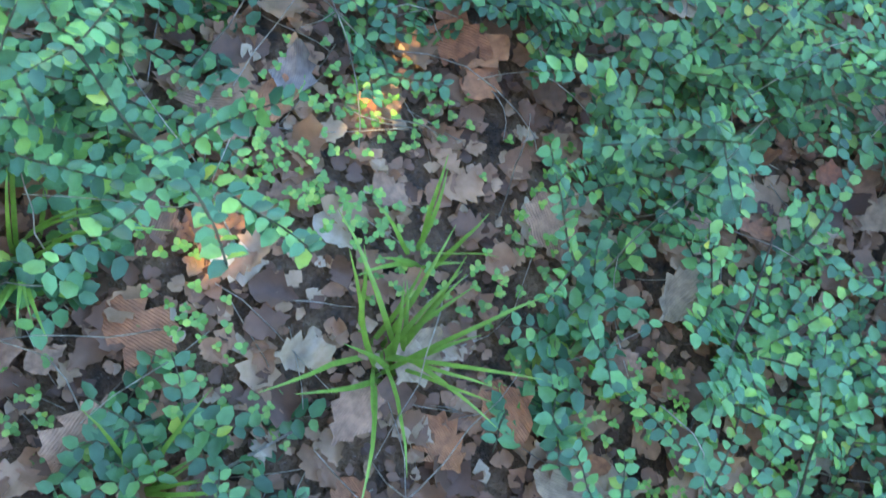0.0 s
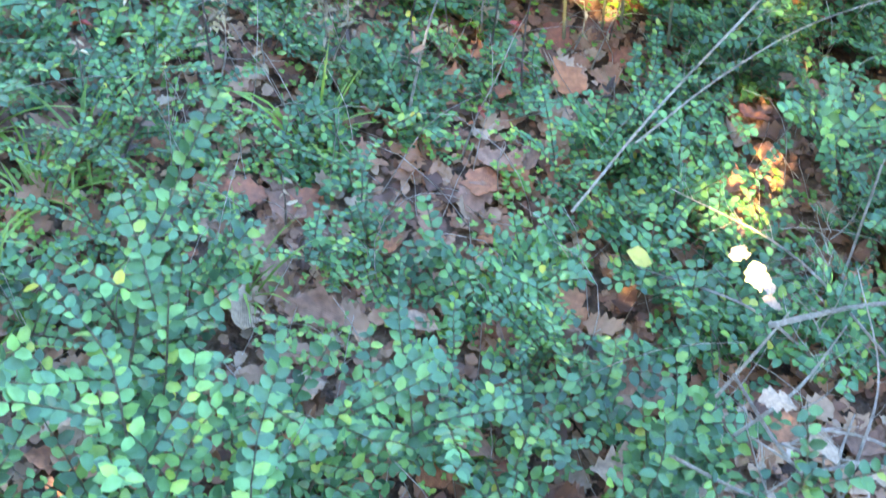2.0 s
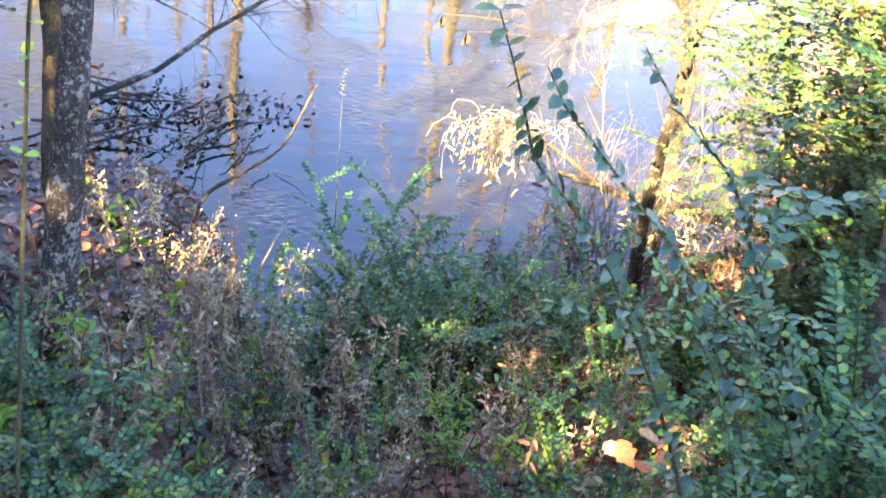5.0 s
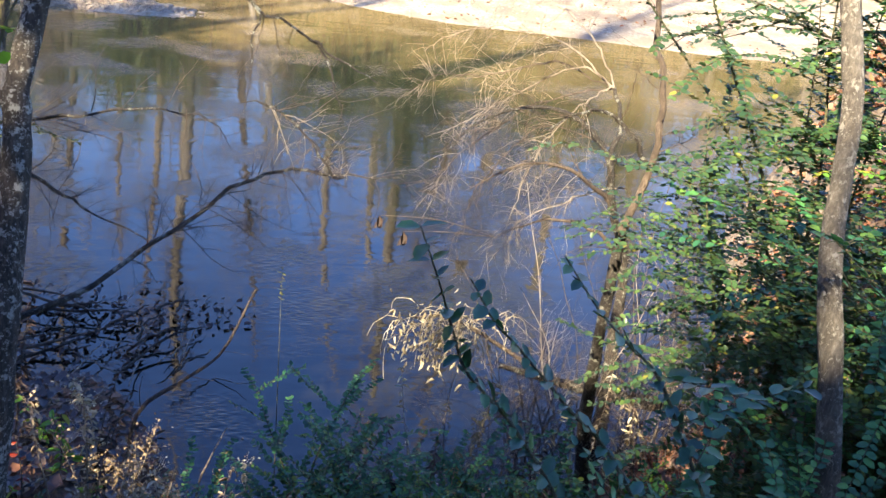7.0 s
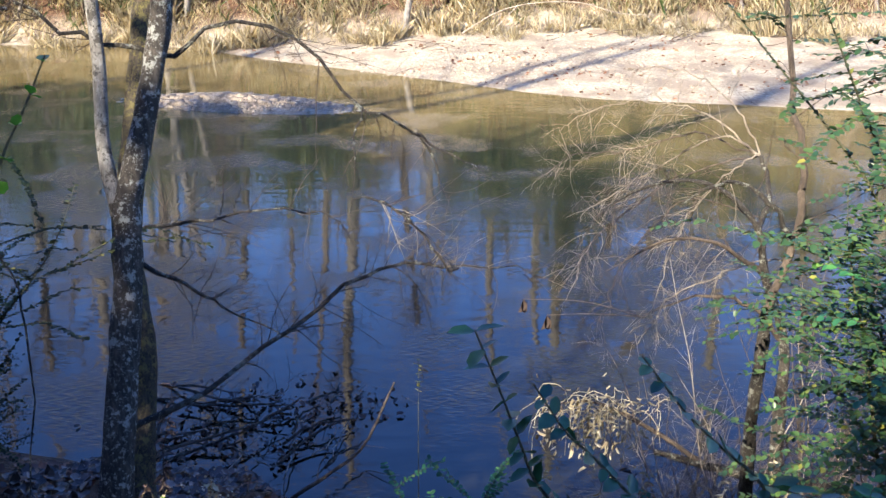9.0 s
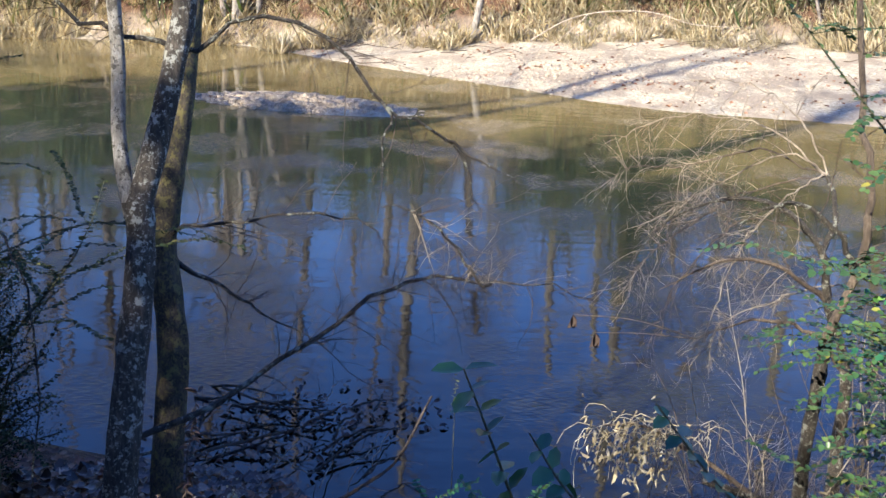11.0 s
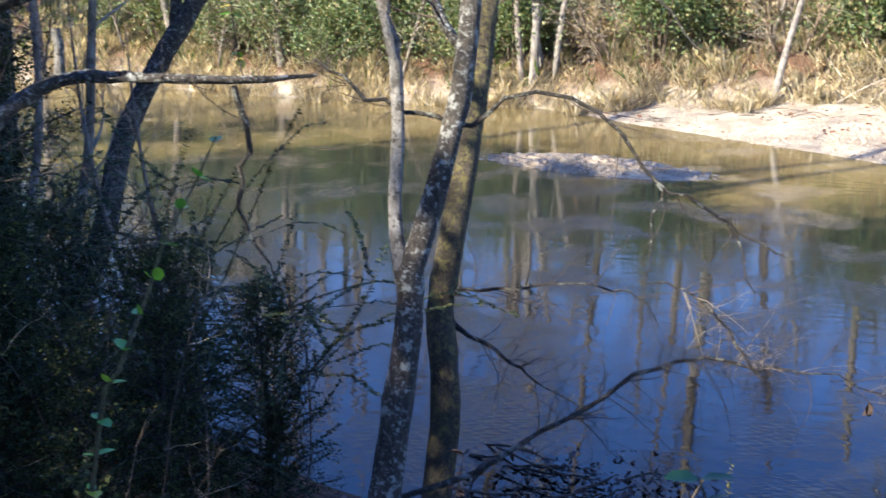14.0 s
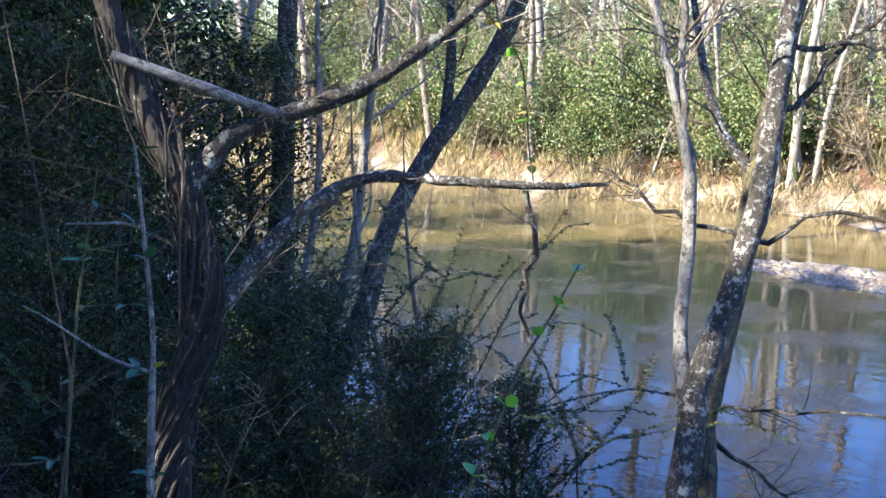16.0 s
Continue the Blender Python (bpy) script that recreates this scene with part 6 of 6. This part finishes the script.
def brush(label, wide, h, n, seed, size=0.062, material=None):
    """A rounded thicket: many stems and clumped small leaves."""
    rng = np.random.default_rng(seed)
    ob = thing("thicket", (0, 0, 0), label, "shrub", "thickets across the river")
    fol, st = Pile(), Pile()
    for k in range(16):
        a, u = rng.uniform(0, 6.28), rng.random()
        tip = np.array([math.cos(a) * wide * u, math.sin(a) * wide * u, h * rng.uniform(0.55, 1.0) * (1.1 - 0.4 * u)])
        path = smooth_path([(tip[0] * 0.15, tip[1] * 0.15, -0.1), (tip[0] * 0.4, tip[1] * 0.4, tip[2] * 0.6), tip], 9)
        st.tube(path, [0.022, 0.006], 4)
        m = n // 16
        at = path[rng.integers(3, 9, m)] + rng.normal(scale=(0.3 * wide, 0.3 * wide, 0.16 * h), size=(m, 3)) * rng.uniform(0.2, 1.0, (m, 1))
        at[:, 2] = np.abs(at[:, 2])
        fol.leaves(at, rng.normal(size=(m, 3)) + [0, 0, -0.2], rng.normal(size=(m, 3)) * 0.7 + [0, -0.3, 0.8], size * rng.uniform(0.6, 1.3, m), 0.5, 0.12, 0.1)
    part("stem_growth", st.mesh("stem_growth", TWIG), ob, kind="stuff")
    part("foliage", fol.mesh("foliage", material or BRUSH), ob, kind="stuff")
    return ob


thickets = [brush("dense green thicket at the edge of the forest", 1.3, 2.4, 7000, 1101), brush("low olive-green thicket on the far bank", 1.5, 1.5, 5200, 1102),
            brush("tall thicket with yellowing leaves", 1.1, 3.4, 6200, 1103), brush("dry tan withered thicket on the far bank", 1.2, 1.3, 4200, 1104, 0.06, STRAW)]
def bare_brush(label, wide, h, seed):
    """A leafless thicket: many stems with a haze of fine grey twigs."""
    rng = np.random.default_rng(seed)
    ob = thing("thicket", (0, 0, 0), label, "shrub", "thickets across the river")
    st, fine = Pile(), Pile()
    for k in range(14):
        a = rng.uniform(0, 6.28)
        stem = branch_path(rng, (math.cos(a) * 0.25 * wide, math.sin(a) * 0.25 * wide, -0.1), (math.cos(a) * 0.45, math.sin(a) * 0.45, 1), h * rng.uniform(0.6, 1.05), 9, 0.12, 0.1)
        st.tube(stem, [0.024, 0.007], 5)
        twig_spray(fine, rng, stem, 0.011, 12, h * 0.32, 1, begin=0.12)
    part("stem_growth", st.mesh("stem_growth", TWIG_GREY), ob, kind="stuff")
    part("twig_growth", fine.mesh("twig_growth", TWIG_PALE if seed % 2 else TWIG_GREY), ob, kind="stuff")
    return ob


thickets += [bare_brush("leafless grey-brown thicket on the far bank", 1.4, 2.6, 1105), bare_brush("tall leafless grey thicket at the forest's edge", 1.6, 4.2, 1106)]
rng = np.random.default_rng(1110)
thick_spots = [(-16.5, 3.2, 1), (-14, 3.6, 0), (-12.2, 2.6, 0), (-10.6, 3.2, 0), (-9.2, 2.2, 3), (-8.2, 3.8, 0), (-6.4, 3.0, 1), (-5.0, 2.4, 3), (-3.6, 3.8, 0), (-2.0, 2.6, 1), (-0.8, 3.2, 3), (1.8, 3.0, 1), (3.4, 3.4, 0), (5.2, 3.0, 2), (7.2, 3.6, 0), (9.4, 3.2, 0), (11.8, 3.8, 2), (14.5, 3, 0),
               (-19, 4, 0), (-22, 5, 2), (-26, 5, 0), (-15.4, 1.6, 0), (-13.2, 1.3, 1), (-11.5, 1.7, 0), (-8.8, 1.5, 1), (-7.2, 1.7, 0), (-17.6, 1.8, 0), (-20.4, 2.2, 0), (-3.0, 2.0, 0), (2.6, 1.8, 0), (4.3, 1.9, 1), (6.4, 1.6, 0), (8.6, 1.8, 0), (-23.5, 2.6, 0), (-14.6, 2.2, 4), (-10.2, 2.4, 4), (-4.2, 2.2, 4), (0.4, 2.3, 4), (3.6, 2.4, 4), (7.6, 2.5, 4), (-18.8, 3.0, 5), (-12.8, 4.4, 5), (-6.0, 4.6, 5), (-1.6, 4.4, 5), (5.8, 4.6, 5), (-16.2, 2.4, 4), (-21.5, 3.4, 4)]
for i in range(90):
    thick_spots.append((rng.uniform(-44, 30), rng.uniform(5, 34), int(rng.choice(6, p=[0.16, 0.14, 0.12, 0.12, 0.2, 0.26]))))
for i, (x, d, kk) in enumerate(thick_spots):
    y = float(np.interp(x, GRASS_X, GRASS_Y)) + d
    s = rng.uniform(1.0, 1.7) * (1 + d * 0.03)
    m = pose(x, y, height(x, y) - 0.05, 0, 0, rng.uniform(0, 360)) @ Matrix.Scale(s, 4)
    copy_thing(thickets[kk], m).matrix_basis = m
for kk, src in enumerate(thickets):
    x = (-11.4, -7.3, 4.4, 0.6, -5.8, -9.8)[kk]
    y = float(np.interp(x, GRASS_X, GRASS_Y)) + 4.4
    src.location = (x, y, height(x, y) - 0.05)
drift = thing("driftwood", (1.5, 27.6, height(1.5, 27.6)), "long bleached branch stranded above the beach", "driftwood")
d_path = on_ground((1.6, 27.6, 0.1), (2.5, 27.7, 0.55), (3.4, 27.6, 0.75), (4.6, 27.6, 0.72), (5.6, 27.3, 0.5), (7.0, 27.2, 0.45))
stem_part("shaft", d_path, [0.022, 0.02, 0.018, 0.014, 0.006], TWIG_PALE, drift, 24, 7, 0.1, 1201)
stem_part("fork", on_ground((3.0, 27.65, 0.68), (2.6, 27.4, 0.35), (2.1, 27.2, 0.03)), [0.014, 0.012, 0.008], TWIG_PALE, drift, 10, 6, 0.1, 1202)
twigs_on(drift, [d_path], TWIG_PALE, 1203, 9, 0.7, 0.008, 1)

wood_tree = crown_tree("evergreen tree in the forest across the river", 4.6, 0.2, 1.5, 12000, 305, 0.06, BRUSH, 60, 0.10)
wood_tree.location = (-17, 38, height(-17, 38))
far_green = [(-30, 12, 1.7), (-24, 9, 1.5), (-19, 11, 1.6), (-15, 8, 1.3), (-11, 12, 1.5), (-7, 10, 1.3), (-3, 13, 1.5), (2, 11, 1.4), (6, 8, 1.2), (9.5, 7, 1.3), (13, 10, 1.5), (18, 8, 1.5), (-36, 16, 2.0), (-28, 20, 2.0), (-20, 22, 1.9), (-12, 20, 1.8), (-4, 22, 1.8), (5, 20, 1.8), (14, 18, 1.8), (24, 16, 1.9), (-42, 26, 2.4), (-33, 30, 2.2), (-16, 32, 2.1), (0, 32, 2.1), (18, 30, 2.1)]
for i, (x, d, s) in enumerate(far_green):
    y = float(np.interp(x, GRASS_X, GRASS_Y)) + d
    m = pose(x, y, height(x, y) - 0.1, 0, 0, 61 * i) @ Matrix.Scale(0.68 * s, 4)
    c = copy_thing(wood_tree, m)
    c.matrix_basis = m
    tagged(c, "evergreen tree in the forest across the river", "tree", "evergreens across the river")
for i, (x, d, s) in enumerate([(-22, 6, 2.4), (-27, 8, 2.8), (-33, 9, 3.2), (-24, 14, 3.4), (-38, 14, 3.8), (-30, 18, 3.8), (-46, 22, 4.2), (-18, 20, 3.2)]):
    y = float(np.interp(x, GRASS_X, GRASS_Y)) + d
    m = pose(x, y, height(x, y) - 0.1, 0, 0, 47 * i) @ Matrix.Scale(0.62 * s, 4)
    copy_thing(wood_tree, m).matrix_basis = m


# ---- pebbles, sticks and dead leaves on the far beach ----
PEBBLE = bark_material("river pebble", (0.38, 0.30, 0.215), (0.70, 0.60, 0.46))


def gravel(name, n, seed, centre, spread, size, label):
    """Many small rounded stones, half sunk in the sand."""
    rng = np.random.default_rng(seed)
    x, y = rng.normal(centre[0], spread[0], n), rng.normal(centre[1], spread[1], n)
    z, sandy = land(x, y)
    keep = (sandy > 0.3) & (z > WATER_Z - 0.03)
    x, y, z = x[keep], y[keep], z[keep]
    m = len(x)
    corner = np.array([(i, j, k) for k in (-1, 1) for j in (-1, 1) for i in (-1, 1)], float) * [1, 0.8, 0.55]
    s = size * rng.lognormal(0, 0.5, m)
    a = rng.uniform(0, 6.28, m)
    v = corner[None] * s[:, None, None] * rng.uniform(0.7, 1.2, (m, 8, 1))
    vx = np.cos(a)[:, None] * v[..., 0] - np.sin(a)[:, None] * v[..., 1] + x[:, None]
    vy = np.sin(a)[:, None] * v[..., 0] + np.cos(a)[:, None] * v[..., 1] + y[:, None]
    quads = np.array([(0, 2, 3, 1), (4, 5, 7, 6), (0, 1, 5, 4), (2, 6, 7, 3), (0, 4, 6, 2), (1, 3, 7, 5)])
    f = (np.arange(m)[:, None, None] * 8 + quads[None]).reshape(-1, 4)
    me = npmesh(name, np.stack([vx, vy, v[..., 2] + z[:, None] + 0.1 * s[:, None]], -1).reshape(-1, 3), f, PEBBLE)
    tagged(new(name, me), label, "gravel", kind="stuff")


gravel("gravel", 5000, 1301, (-3.0, 20.3), (1.1, 0.4), 0.021, "brown and pinkish pebbles on the low gravel bar")
gravel("gravel", 2600, 1302, (2.5, 24.2), (3.6, 1.6), 0.017, "scattered pebbles on the pale sand")
beach_bits, beach_sticks = Pile(), Pile()
rng = np.random.default_rng(1310)
n = 2600
x, y = rng.uniform(-9, 13, n), rng.uniform(20, 29, n)
z, sandy = land(x, y)
keep = (sandy > 0.3) & (z > WATER_Z + 0.02) & (np.sin(1.3 * x + 0.7 * y) + np.sin(2.9 * y - 0.6 * x) + rng.normal(scale=0.7, size=n) > 0.3)
x, y, z = x[keep], y[keep], z[keep]
beach_bits.leaves(np.stack([x, y, z + 0.01], -1), rng.normal(size=(len(x), 3)) * [1, 1, 0.15], rng.normal(scale=0.3, size=(len(x), 3)) + [0, 0, 1], rng.uniform(0.05, 0.13, len(x)), 0.6, 0.2, 0.2)
tagged(new("leaf_litter", beach_bits.mesh("leaf_litter", DRY)), "brown dead leaves blown over the sand", "leaf litter", kind="stuff")
for i in range(70):
    cx = rng.uniform(-7, 11)
    cy = float(np.interp(cx, GRASS_X, GRASS_Y)) - rng.uniform(0.0, 2.2)
    a = rng.normal(scale=0.5)
    beach_sticks.tube(branch_path(rng, (cx, cy, height(cx, cy) + 0.02), (math.cos(a), math.sin(a), 0.06), rng.uniform(0.3, 1.3), 6, 0.12), [0.012, 0.005], 4)
tagged(new("fallen_twigs", beach_sticks.mesh("fallen_twigs", TWIG)), "dead twigs washed up along the far beach", "sticks", kind="stuff")


# pale dead sticks lying over the low privet
stick([(0.70, 1.26, 0.12), (0.88, 1.42, 0.2), (1.11, 1.6, 0.29), (1.30, 1.76, 0.33), (1.62, 1.93, 0.40)], 0.0029, TWIG_PALE, "long pale dead stick lying over low privet", 1401, 7)
stick([(0.86, 1.40, 0.14), (1.05, 1.50, 0.22), (1.27, 1.58, 0.29), (1.6, 1.63, 0.36)], 0.0026, TWIG_PALE, "long pale dead stick lying over low privet", 1402, 6)
stick([(1.02, 1.0, 0.1), (1.2, 1.0, 0.15), (1.4, 0.98, 0.17)], 0.006, TWIG_PALE, "short bleached stick lying over low privet", 1403)
bundle = thing("dead_twigs", (0.9, 0.75, height(0.9, 0.75)), "bundle of bleached dry twigs and grass in the privet", "sticks")
rng = np.random.default_rng(1404)
for i in range(11):
    c = np.array([0.9, 0.74, 0.17]) + rng.normal(scale=(0.07, 0.09, 0.04), size=3)
    e = unit(rng.normal(size=3) * [1, 1, 0.35] + [0.4, 0.5, 0.2]) * rng.uniform(0.06, 0.17)
    stem_part("twig", [c - e, c + rng.normal(scale=0.012, size=3), c + e], [0.0035, 0.003, 0.0015], TWIG_PALE, bundle, 9, 5, 0.08, 1405 + i)
twigs_on(bundle, [[(0.79, 0.58, 0.14), (0.95, 0.8, 0.24), (1.05, 1.05, 0.33)]], TWIG_PALE, 1430, 22, 0.16, 0.0025, 1)
